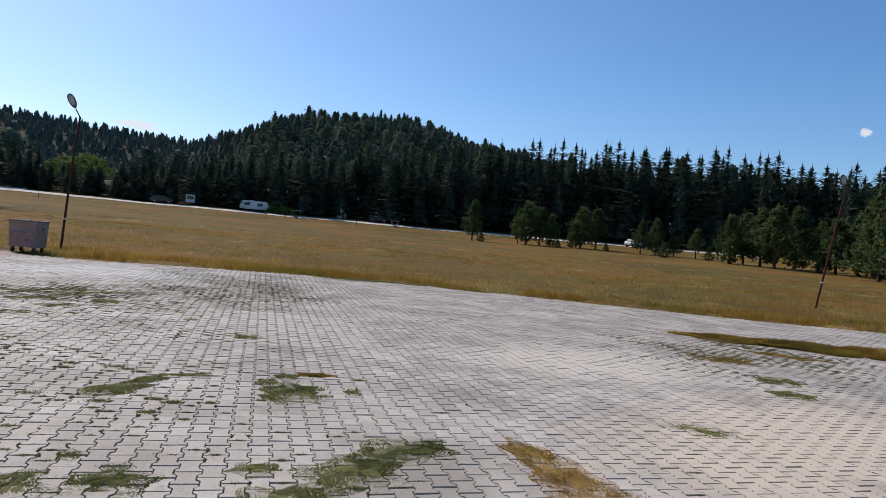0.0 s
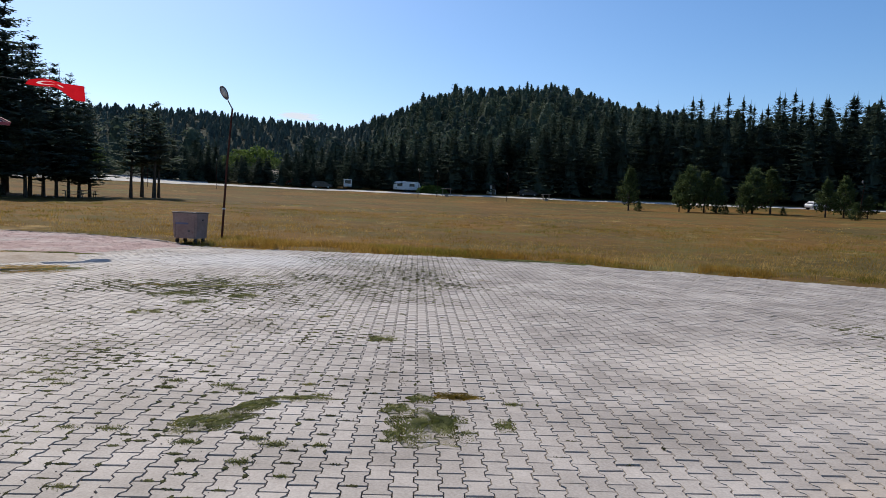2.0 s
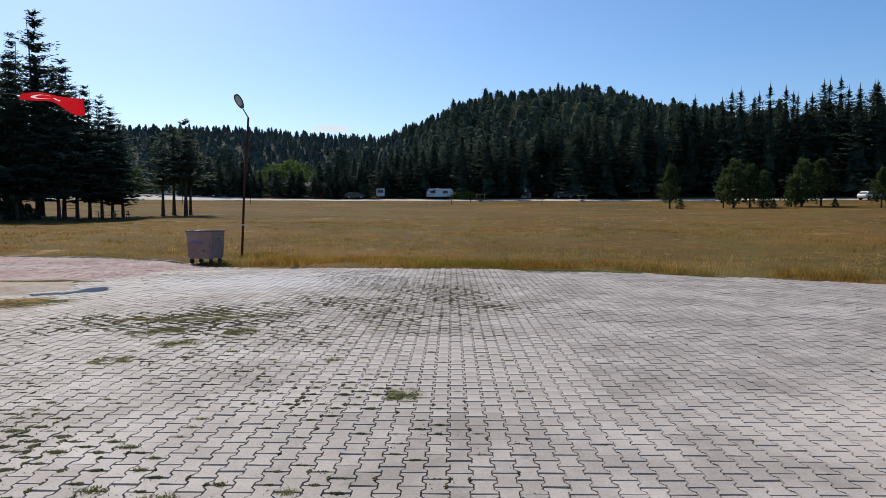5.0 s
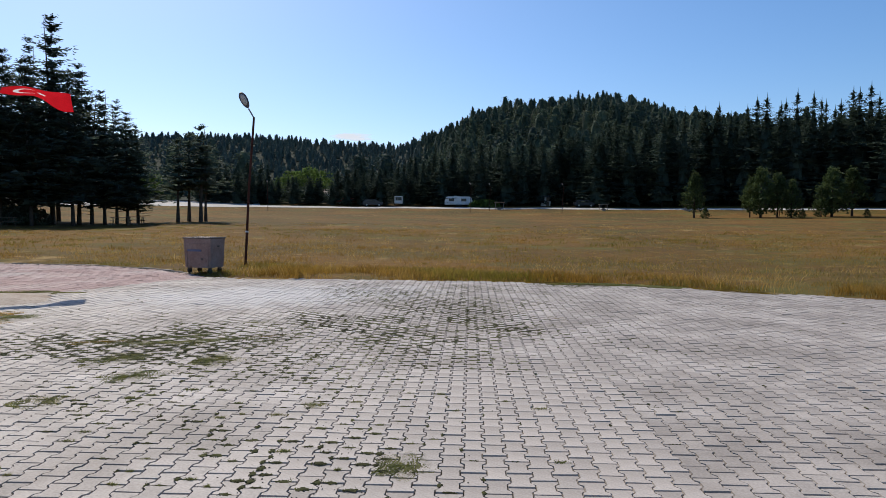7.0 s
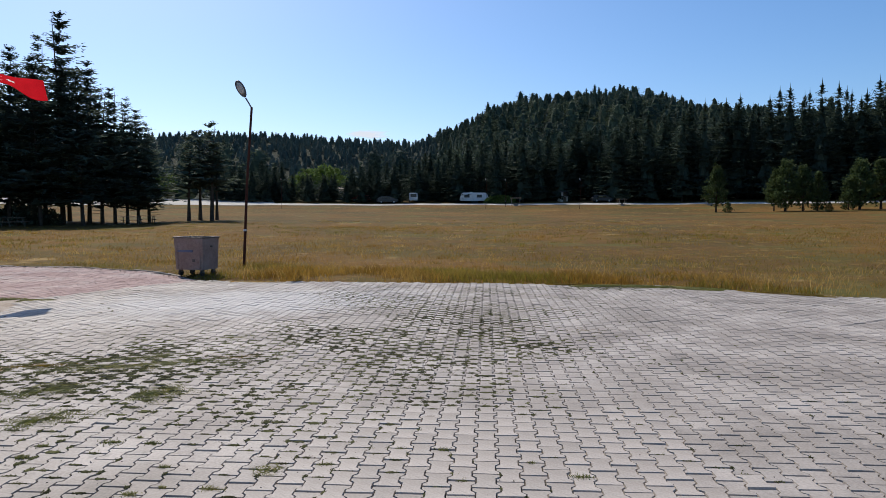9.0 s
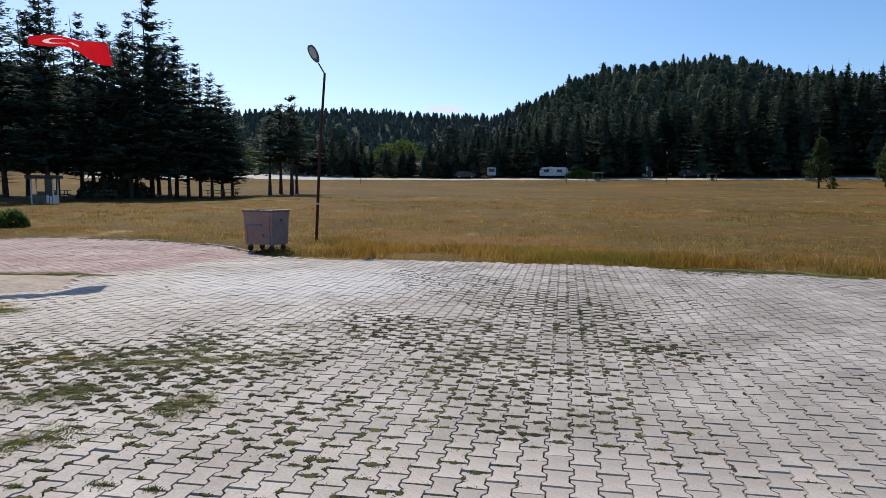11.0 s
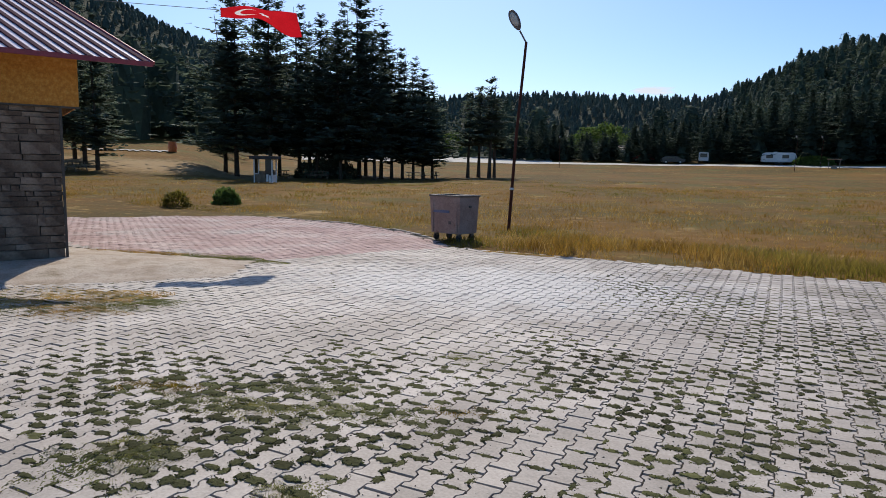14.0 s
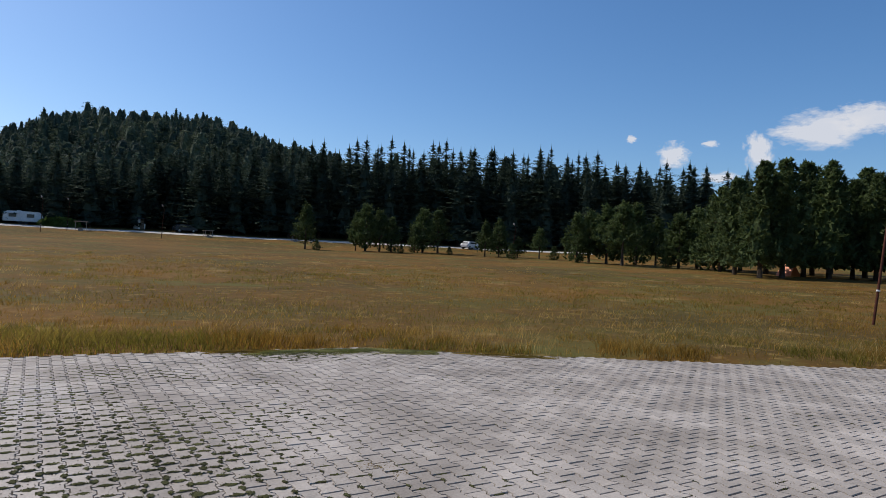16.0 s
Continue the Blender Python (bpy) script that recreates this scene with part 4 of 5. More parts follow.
def make_shelter():
    t = empty("picnic_shelter", Matrix(), "small pale picnic shelter with four posts by the track", "shelter", "picnic shelters")
    for px in (-1, 1):
        for py in (-.8, .8):
            part("post", boxed(px - .05, px + .05, py - .05, py + .05, -.1, 1.9), old_concrete, t)
    bm = bmesh.new()
    block(bm, -1.35, 1.35, -1.1, 1.1, 1.9, 2.02, .02)
    for v in bm.verts:
        v.co.z += .22 * (1 - abs(v.co.y) / 1.1)
    part("roof", bm, old_concrete, t)
    part("tabletop", boxed(-.8, .8, -.35, .35, .70, .76), wood_old, t)
    part("pedestal", boxed(-.3, .3, -.2, .2, -.1, .70), old_concrete, t)
    for s in (-1, 1):
        part("bench", boxed(-.8, .8, s * .62 - .12, s * .62 + .12, .38, .44), wood_old, t)
        part("bench_foot", boxed(-.5, .5, s * .62 - .06, s * .62 + .06, -.1, .38), old_concrete, t)
    return t


shelter = make_shelter()
for i, (az, r) in enumerate(((-.9, 125.5), (-9.9, 125), (-16.8, 124))):
    x, y = polar(az, r)
    m = pose(x, y, land1(x, y), 0, 0, az + (0, 15, -10)[i]) @ Matrix.Scale(0.78, 4)
    if i == 0:
        shelter.matrix_basis = m
    else:
        copy_thing(shelter, m)
table = make_table("picnic_table", "weathered wooden picnic table under the trees")
for i, (az, r) in enumerate(((31.4, 64), (30.2, 67), (42.6, 63), (39.4, 61), (57.2, 60))):
    x, y = polar(az, r)
    m = pose(x, y, land1(x, y), 0, 0, az + 12 * i)
    if i == 0:
        table.matrix_basis = m
    else:
        copy_thing(table, m)

# ---- vehicles and buildings along the far track ----


def make_caravan():
    x, y = polar(2.75, 136)
    t = empty("caravan", pose(x, y, land1(x, y) - .05, 0, 0, 8) @ Matrix.Diagonal((1, 1, .86, 1)), "white touring caravan parked beside the gravel track", "caravan")
    bm = bmesh.new()
    side = [(-2.9, .5), (2.9, .5), (2.9, 1.3), (2.6, 2.25), (2.2, 2.5), (-2.3, 2.5), (-2.75, 2.2), (-2.95, 1.3)]
    va = [bm.verts.new((x, -1.05, z)) for x, z in side]
    vb = [bm.verts.new((x, 1.05, z)) for x, z in side]
    bm.faces.new(va)
    bm.faces.new(vb[::-1])
    for k in range(len(side)):
        j = (k + 1) % len(side)
        bm.faces.new((va[j], va[k], vb[k], vb[j]))
    bmesh.ops.bevel(bm, geom=bm.edges[:], offset=.06, segments=2, affect="EDGES")
    bmesh.ops.recalc_face_normals(bm, faces=bm.faces[:])
    part("body", bm, white_paint, t)
    for a, b in ((-2.1, -1.1), (.5, 1.5)):
        w = part("window", boxed(a, b, -1.09, -1.05, 1.35, 1.95, .02), dark_glass, t)
        part("frame", boxed(a - .05, b + .05, -1.075, -1.045, 1.30, 2.0), lamp_shell, w)
    part("door", boxed(-.5, .15, -1.08, -1.045, .6, 2.2, .01), white_paint, t)
    part("roof_hatch", boxed(-.9, -.3, -.4, .4, 2.5, 2.66, .03), white_paint, t)
    for sx in (-.4, .4):
        for sy in (-1, 1):
            part("wheel", rodded((sx, sy * .95, .32), (sx, sy * .75, .32), .32, seg=16), rubber, t)
    part("drawbar", rodded((2.9, 0, .55), (4.2, 0, .5), .05), lamp_shell, t)
    part("jockey_wheel", rodded((4.1, 0, 0), (4.1, 0, .6), .04), lamp_shell, t)
    return t


make_caravan()


def make_car(name, paint, van, label):
    t = empty(name, Matrix(), label, "van" if van else "car")
    h = 1.95 if van else 1.45
    side = [(-2.1, .35), (2.1, .35), (2.15, .8), (1.3 if not van else 1.7, .95), (.6 if not van else 1.25, h), (-1.3 if not van else -2.0, h), (-2.0, .95), (-2.15, .8)]
    bm = bmesh.new()
    va = [bm.verts.new((x, -.85, z)) for x, z in side]
    vb = [bm.verts.new((x, .85, z)) for x, z in side]
    bm.faces.new(va)
    bm.faces.new(vb[::-1])
    for k in range(len(side)):
        j = (k + 1) % len(side)
        bm.faces.new((va[j], va[k], vb[k], vb[j]))
    bmesh.ops.bevel(bm, geom=bm.edges[:], offset=.07, segments=2, affect="EDGES")
    bmesh.ops.recalc_face_normals(bm, faces=bm.faces[:])
    part("body", bm, paint, t)
    part("side_window", boxed(-1.2, .45, -.875, -.84, 1.0, h - .16, .02), dark_glass, t)
    part("side_window", boxed(-1.2, .45, .84, .875, 1.0, h - .16, .02), dark_glass, t)
    part("rear_window", boxed(-2.14 if van else -1.95, -1.9 if van else -1.6, -.62, .62, 1.05, h - .22, .02), dark_glass, t)
    for sx in (-1.3, 1.3):
        for sy in (-1, 1):
            w = part("wheel", rodded((sx, sy * .88, .32), (sx, sy * .66, .32), .32, seg=16), rubber, t)
            part("rim", rodded((sx, sy * .89, .32), (sx, sy * .87, .32), .19, seg=12), lamp_lens, w)
    for sy in (-.55, .55):
        part("headlight", boxed(2.1, 2.17, sy - .15, sy + .15, .66, .80, .01), lamp_lens, t)
    return t


for name, k, van, az, r, turn, label in (("van", 0, True, 8.1, 138, 100, "white van parked at the edge of the woods"), ("car", 1, False, 10.4, 135, 20, "dark car parked at the edge of the woods"),
                                         ("car", 2, False, 12.6, 140, 170, "red car parked under the trees"), ("car", 1, False, -8.2, 136, 10, "dark car parked beside the track"), ("car", 0, False, -31.6, 128, 20, "white car among the young pines")):
    x, y = polar(az, r)
    make_car(name, car_paint[k], van, label).matrix_basis = pose(x, y, land1(x, y), 0, 0, turn)


def make_house(name, w, d, h, az, r, turn, wall, top, label):
    x, y = polar(az, r)
    t = empty(name, pose(x, y, land1(x, y), 0, 0, turn), label, "building")
    part("wall", boxed(-w / 2, w / 2, -d / 2, d / 2, -.6, h), wall, t)
    bm = bmesh.new()
    q = [(-w / 2 - .4, -d / 2 - .4, h), (w / 2 + .4, -d / 2 - .4, h), (w / 2 + .4, d / 2 + .4, h), (-w / 2 - .4, d / 2 + .4, h), (-w / 2 - .4, 0, h + d * .28), (w / 2 + .4, 0, h + d * .28)]
    v = [bm.verts.new(p) for p in q]
    for f in ((0, 1, 5, 4), (2, 3, 4, 5), (1, 2, 5), (3, 0, 4), (3, 2, 1, 0)):
        bm.faces.new([v[k] for k in f])
    part("roof", bm, top, t)
    for k in range(max(1, int(w / 2))):
        a = -w / 2 + .6 + k * 2
        win = part("window", boxed(a, a + .9, -d / 2 - .03, -d / 2 + .02, 1.0, 2.0), dark_glass, t)
        part("sill", boxed(a - .06, a + 1.0, -d / 2 - .07, -d / 2 - .028, .93, 1.0), white_paint, win)
    part("door", boxed(w / 2 - 1.1, w / 2 - .3, -d / 2 - .035, -d / 2 + .02, -.1, 2.0), wood_old, t)
    return t


make_house("small_house", 4.5, 4, 2.6, 22.0, 176, 22, white_paint, tile_red, "small pale house with a tiled roof among the trees")
make_house("toilet_block", 7.0, 4, 2.4, 14.2, 168, 14, white_paint, old_concrete, "low white building in a gap of the trees")
make_house("grey_hut", 1.5, 1.5, 1.9, -4.9, 140, 30, white_paint, lamp_shell, "narrow pale hut before the dark woods")
make_house("service_building", 5.0, 4, 3.2, -32.6, 146, -30, old_concrete, lamp_shell, "grey flat service building behind the pines")
x, y = polar(50.8, 80)
crate = empty("plastic_barrel", pose(x, y, land1(x, y)), "orange plastic barrel by the path", "barrel")
part("drum", rod(rodded((0, 0, 0), (0, 0, .5), .42, .46, 16), (0, 0, .5), (0, 0, 1.05), .46, .40, 16), orange_plastic, crate)
part("lid", rodded((0, 0, 1.05), (0, 0, 1.10), .42, .40, 16), orange_plastic, crate)
x, y = polar(-55.8, 74)
tent = empty("tent", pose(x, y, land1(x, y)), "small orange tent under the big pines", "tent")
bm = bmesh.new()
v = [bm.verts.new(p) for p in ((-.9, -.8, 0), (.9, -.8, 0), (.9, .8, 0), (-.9, .8, 0), (0, -.6, 1.2), (0, .6, 1.2))]
for f in ((0, 1, 4), (1, 2, 5, 4), (2, 3, 5), (3, 0, 4, 5)):
    bm.faces.new([v[k] for k in f])
part("canopy", bm, orange_plastic, tent)
part("pole", rodded((0, -.62, 0), (0, -.62, 1.22), .02), lamp_shell, tent)


def make_bush(name, x, y, w, d, h, n, label, mat, seed):
    rg = np.random.default_rng(seed)
    p = rg.normal(size=(n, 3))
    p /= np.linalg.norm(p, axis=1, keepdims=True)
    p[:, 2] = abs(p[:, 2])
    p *= rg.uniform(0.4, 1.05, (n, 1)) ** 0.5
    c = p * [w / 2, d / 2, h]
    t = empty(name, pose(x, y, land1(x, y)), label, "bush")
    tri_mesh("leaves", clump_tris(c, p * 0.4 + [0, 0, .3], np.full(n, 0.12 * h + 0.05), 1.0, 4, rg), mat, t)
    bm = bmesh.new()
    for k in range(7):
        rod(bm, (0, 0, -.05), (rg.uniform(-.35, .35) * w, rg.uniform(-.35, .35) * d, h * .7), .012 * h + .004, .004, 5)
    part("stems", bm, bark, t)
    return t


make_bush("bush", -17.5, 26.5, 1.1, .9, .6, 420, "bright green bush in the grass by the kerb", broad_leaves, 1)
make_bush("bush", -18.0, 24.75, 1.3, .7, .5, 170, "sparse dull green weeds by the kerb", meadow_blade, 2)
for k, (az, w, h) in enumerate(((40.4, 2.6, 1.5), (39.2, 3.0, 2.0), (38.1, 3.0, 1.8), (37.1, 2.4, 1.4))):
    x, y = polar(az, 64.5)
    make_bush("shrub", x, y, w, 1.8, h, 420, "dense dark shrub between the trunks of the grove", cedar_needles, 20 + k)
x, y = polar(.45, 133.5)
make_bush("hedge", x, y, 7.0, 2.2, 1.7, 1900, "clipped green hedge beside the caravan", broad_leaves, 3)

# ---- small clouds far beyond the woods ----
cloud_mat = bpy.data.materials.new("cloud")
cloud_mat.use_nodes = True
cn, cl = cloud_mat.node_tree.nodes, cloud_mat.node_tree.links
cn.remove(cn["Principled BSDF"])
c_tc = cn.new("ShaderNodeTexCoord")
c_map = cn.new("ShaderNodeVectorMath")
c_map.operation = "LENGTH"
cl.new(c_tc.outputs["Object"], c_map.inputs[0])
c_tex = cn.new("ShaderNodeTexNoise")
c_tex.inputs["Scale"].default_value, c_tex.inputs["Detail"].default_value, c_tex.inputs["Roughness"].default_value = 2.2, 9, 0.62
c_info = cn.new("ShaderNodeObjectInfo")
c_shift = cn.new("ShaderNodeVectorMath")
c_shift.operation = "ADD"
cl.new(c_tc.outputs["Object"], c_shift.inputs[0])
cl.new(c_info.outputs["Location"], c_shift.inputs[1])
cl.new(c_shift.outputs[0], c_tex.inputs["Vector"])
c_sum = cn.new("ShaderNodeMath")
c_sum.operation, c_sum.inputs[1].default_value = "MULTIPLY_ADD", -1.5
cl.new(c_tex.outputs["Fac"], c_sum.inputs[0])
cl.new(c_map.outputs["Value"], c_sum.inputs[2])
c_ramp = cn.new("ShaderNodeMapRange")
c_ramp.inputs["From Min"].default_value, c_ramp.inputs["From Max"].default_value = 0.12, -0.30
c_ramp.inputs["To Max"].default_value = 0.85
cl.new(c_sum.outputs[0], c_ramp.inputs["Value"])
c_emit = cn.new("ShaderNodeEmission")
c_emit.inputs["Color"].default_value, c_emit.inputs["Strength"].default_value = (0.93, 0.94, 1.0, 1), 0.88
c_clear = cn.new("ShaderNodeBsdfTransparent")
c_mix = cn.new("ShaderNodeMixShader")
cl.new(c_ramp.outputs["Result"], c_mix.inputs["Fac"])
cl.new(c_clear.outputs[0], c_mix.inputs[1])
cl.new(c_emit.outputs[0], c_mix.inputs[2])
cl.new(c_mix.outputs[0], cn["Material Output"].inputs["Surface"])
backdrop = empty("cloud_backdrop", Matrix(), "small white clouds in a blue sky", "cloud", kind="structure")
for az, slope, w, h in ((-59.5, .190, 310, 130), (-62.6, .203, 200, 100), (-55.4, .165, 90, 130), (-49.0, .160, 110, 90), (-51.8, .176, 60, 22), (-45.6, .184, 40, 30), (12.0, .118, 150, 30), (-52.5, .128, 120, 40)):
    R = 2000
    x, y = polar(az, R)
    bm = bmesh.new()
    bmesh.ops.create_grid(bm, x_segments=2, y_segments=2, size=1.0)
    ob = part("cloud", bm, cloud_mat, backdrop)
    ob.matrix_basis = pose(x, y, 1.5 + slope * R, 90, 0, az) @ Matrix.Diagonal((w / 2, h / 2, 1, 1))
    ob.visible_shadow = False

# ---- kerb along the pink paving ----
kerb = empty("kerb", Matrix(), "low pale concrete kerb between paving and meadow", "kerb", kind="structure")
me = None
line_pts = PAVED[14:21]
for (x0, y0), (x1, y1) in zip(line_pts[:-1], line_pts[1:]):
    L = math.hypot(x1 - x0, y1 - y0)
    n = max(1, round(L / 0.5))
    for k in range(n):
        t = (k + .5) / n
        if me is None:
            bm = boxed(-.245, .245, -.045, .045, -.08, .014, .008)
            me = bpy.data.meshes.new("kerb_piece")
            bm.to_mesh(me)
            bm.free()
            me.materials.append(kerb_stone)
        ob = new("kerb_piece", me)
        ob.parent = kerb
        ob.matrix_basis = pose(x0 + (x1 - x0) * t, y0 + (y1 - y0) * t + .06, -0.004 + rs.uniform(-.018, .014), rs.uniform(-5, 5), rs.uniform(-2, 2), math.degrees(math.atan2(y1 - y0, x1 - x0)) + rs.uniform(-1.5, 1.5))

# ---- worn concrete apron before the hut ----
ax, ay = np.meshgrid(np.arange(-15, -5.6, 0.12), np.arange(9.6, 17.6, 0.12), indexing="ij")
ad = away(SLAB, ax, ay)
az_ = 0.005 + 0.075 * smooth01(0.05, 1.0, -ad) + 0.012 * np.sin(ax * 3.1) * np.sin(ay * 2.3) * smooth01(0.1, 0.6, -ad)
az_ = np.where(ad > 0, -0.03, az_)
na, nb = ax.shape
ids = np.arange(na * nb).reshape(na, nb)
af = np.stack([ids[:-1, :-1], ids[1:, :-1], ids[1:, 1:], ids[:-1, 1:]], -1).reshape(-1, 4)
ok = (ad.ravel()[af] < 0.16).all(1)
apron = tagged(sheet("concrete_apron", np.stack([ax, ay, az_], -1).reshape(-1, 3), af[ok], old_concrete, smooth=True), "worn sandy concrete apron before the hut", "pavement", kind="structure")

# ---- dog-bone paving stones ----
PITCH, ROW, SKEW = 0.139, 0.196, radians(1.8)
fw, ww = 0.0815, 0.0575


def outline(inset, cut):
    f, w, e = fw - inset, ww - inset, ROW / 2 - cut
    half = [(f, -e), (f, -.063), (w, -.039), (w, .039), (f, .063), (f, e)]
    return half + [(-x, -y) for x, y in half]


top_ring, low_ring = np.array(outline(.0047, .0094)), np.array(outline(.0018, .0052))
cols = np.arange(math.floor(-36 / PITCH), math.ceil(26 / PITCH))
rows = np.arange(math.floor(-6 / ROW), math.ceil(28 / ROW))
ci, ri = np.meshgrid(cols, rows, indexing="ij")
lx = ((ci + 0.5) * PITCH).ravel() - 1.75
ly = (ri * ROW + (ci % 2) * ROW / 2).ravel() - 10.0
px = 1.75 + lx * math.cos(SKEW) - ly * math.sin(SKEW)
py = 10.08 + lx * math.sin(SKEW) + ly * math.cos(SKEW)
keep = (away(PAVED, px, py) < -0.09) & (away(SLAB, px, py) > -0.02)
keep &= ((np.hypot(px - 1.5, py - 9) < 17.5) & (py > -1.2)) | ((away(PINK, px, py) < 0) & (px > -22))
px, py = px[keep], py[keep]
pink = inside(PINK, px, py)


def wavy(x, y):
    return 0.012 * np.sin(x * 0.9 + 0.4) * np.sin(y * 0.7) + 0.006 * np.sin(x * 2.3 + y * 1.7)


SINGLE = (px > 0.35) & (px < 3.05) & (py > 8.4) & (py < 11.5) & ~pink


def paver_batch(name, x, y, mat, label):
    n = len(x)
    rg = np.random.default_rng(len(x))
    a = SKEW + rg.normal(size=n) * 0.012
    tx, ty = rg.normal(size=(2, n)) * 0.007
    dz = wavy(x, y) * 0.25 - 0.003 + rg.normal(size=n) * 0.0016
    v = np.empty((n, 24, 3), np.float32)
    for k, (ring, z) in enumerate(((top_ring, 0.0), (low_ring, -0.024))):
        rx = ring[None, :, 0] * np.cos(a)[:, None] - ring[None, :, 1] * np.sin(a)[:, None]
        ry = ring[None, :, 0] * np.sin(a)[:, None] + ring[None, :, 1] * np.cos(a)[:, None]
        s = slice(k * 12, k * 12 + 12)
        v[:, s, 0], v[:, s, 1] = x[:, None] + rx, y[:, None] + ry
        v[:, s, 2] = z + dz[:, None] + rx * tx[:, None] + ry * ty[:, None]
    base = (np.arange(n) * 24)[:, None, None]
    i = np.arange(12)
    j = (i + 1) % 12
    quads = np.stack([i, i + 12, j + 12, j], -1)[None] + base
    cap = np.array([(0, 1, 10, 11), (1, 2, 9, 10), (2, 3, 8, 9), (3, 4, 7, 8), (4, 5, 6, 7)])[None] + base
    f = np.concatenate([quads, cap], 1).reshape(-1, 4)
    return tagged(sheet(name, v.reshape(-1, 3), f, mat), label, "pavement", kind="stuff")


# ---- moss and dry weeds in the joints ----
noise_rng = np.random.default_rng(3)


def lumps(x, y, scale, seed):
    """Smooth random field in 0 to 1."""
    rg = np.random.default_rng(seed)
    out = np.zeros_like(x)
    for _ in range(7):
        a, b = rg.normal(size=2) * scale
        out += np.sin(a * x + b * y + rg.uniform(0, 6.28))
    return 0.5 + out / 7 * 1.3


def moss_amount(x, y):
    def blob(cx, cy, rx, ry, turn=0.0):
        c, s = math.cos(radians(turn)), math.sin(radians(turn))
        u, w = ((x - cx) * c + (y - cy) * s) / rx, (-(x - cx) * s + (y - cy) * c) / ry
        return np.exp(-(u * u + w * w) ** 1.5)
    m = 0.035 + 1.7 * blob(-2.2, 12.75, 1.9, 1.0, 34) + 0.42 * blob(-1.7, 12.9, 3.4, 2.4, 25) + 1.8 * blob(.95, 13.3, 1.25, 2.4, -4) + 1.3 * blob(.5, 16.9, 2.3, 2.8) + 0.34 * blob(-.6, 8.2, 2.4, 3.0) + 0.10 * blob(2.4, 15.5, 3.2, 4) + 1.3 * blob(9.4, 9.8, 2.2, 2.0, 40) + 1.5 * blob(4.6, 20.2, 2.0, .6) + 0.5 * blob(-6.2, 14.0, 1.6, .8, 30) + 0.3 * blob(0, 4.4, 2.2, 1.4) + 0.28 * blob(-2.2, 6.2, 1.8, 2.4)
    m = m * (0.35 + 1.1 * lumps(x, y, 1.6, 21))
    m = m * (1 - 0.9 * blob(-2.4, 16.6, 1.6, 1.5, 20))
    return np.clip(m, 0, 0.97)


sel = (np.hypot(px - 1, py - 11) < 14.5) & ~pink
jx, jy = px[sel] + math.sin(SKEW) * ROW / 2, py[sel] - math.cos(SKEW) * ROW / 2


def crumbs(x, y, size, z=-0.004):
    """Small ragged three-sided lumps lying at the given places."""
    n = len(x)
    a = noise_rng.uniform(0, 2 * np.pi, n)
    v = np.empty((n, 4, 3))
    for k in range(3):
        q = size * noise_rng.uniform(0.5, 1.5, n)
        v[:, k] = np.stack([x + q * np.cos(a + 2.1 * k), y + q * np.sin(a + 2.1 * k), np.full(n, z)], -1)
    v[:, 3] = np.stack([x + noise_rng.normal(size=n) * size * .3, y + noise_rng.normal(size=n) * size * .3, z + .0045 + size * noise_rng.uniform(.0, .25, n)], -1)
    f = np.array([(0, 1, 3), (1, 2, 3), (2, 0, 3)])[None] + (np.arange(n) * 4)[:, None, None]
    return v.reshape(-1, 3), f.reshape(-1, 3)


amount = moss_amount(jx, jy)
cross = noise_rng.uniform(0, 1, len(jx)) < amount
corner = noise_rng.uniform(0, 1, len(jx)) < amount * .85
mx, my, ms, pads = [], [], [], []
for pick, side in ((cross, 0), (corner, 1)):
    cx, cy, m = jx[pick], jy[pick], amount[pick]
    big = m * np.where((cx < -0.6) & (cy < 14.6) | (cx > 6), 1.15, np.where(cy > 15, 0.6, 1.0)) * noise_rng.uniform(.45, 1.4, len(cx))
    cx = cx + side * fw * noise_rng.choice((-1, 1), len(cx))
    count = (11 + 32 * big).astype(int)
    who = np.repeat(np.arange(len(cx)), count)
    n = len(who)
    wide, long = (.026 + .015 * big, .007 + .020 * big) if side == 0 else (.007 + .016 * big, .016 + .018 * big)
    pads.append(np.stack([cx, cy, wide * 1.25, long * 1.3], -1)[big > .10])
    spin, out_to = noise_rng.uniform(0, 2 * np.pi, n), noise_rng.uniform(0, 1, n) ** .5 * 1.5
    mx.append(cx[who] + out_to * np.cos(spin) * wide[who])
    my.append(cy[who] + out_to * np.sin(spin) * long[who])
    ms.append(noise_rng.uniform(.004, .0105, n))
mx, my, ms = np.concatenate(mx), np.concatenate(my), np.concatenate(ms)
v, f = crumbs(mx, my, ms)
pads = np.concatenate(pads)
n = len(pads)
turn = noise_rng.uniform(0, 6.28, (n, 1)) + np.arange(11) * (2 * np.pi / 11)
far_out = noise_rng.uniform(.6, 1.25, (n, 11))
pv = np.empty((n, 12, 3))
pv[:, :11, 0], pv[:, :11, 1] = pads[:, :1] + np.cos(turn) * far_out * pads[:, 2:3], pads[:, 1:2] + np.sin(turn) * far_out * pads[:, 3:]
pv[:, :11, 2] = -.004 + noise_rng.uniform(0, .004, (n, 11))
pv[:, 11] = np.stack([pads[:, 0], pads[:, 1], noise_rng.uniform(.001, .005, n)], -1)
pf = np.stack([np.arange(11), (np.arange(11) + 1) % 11, np.full(11, 11)], -1)[None] + (np.arange(n) * 12)[:, None, None]
tagged(sheet("moss_pads", pv.reshape(-1, 3), pf.reshape(-1, 3), moss), "low olive cushions of moss over the paving joints", "moss", kind="stuff")
tagged(sheet("joint_moss", v, f, moss), "olive and brown moss filling the paving joints", "moss", kind="stuff")
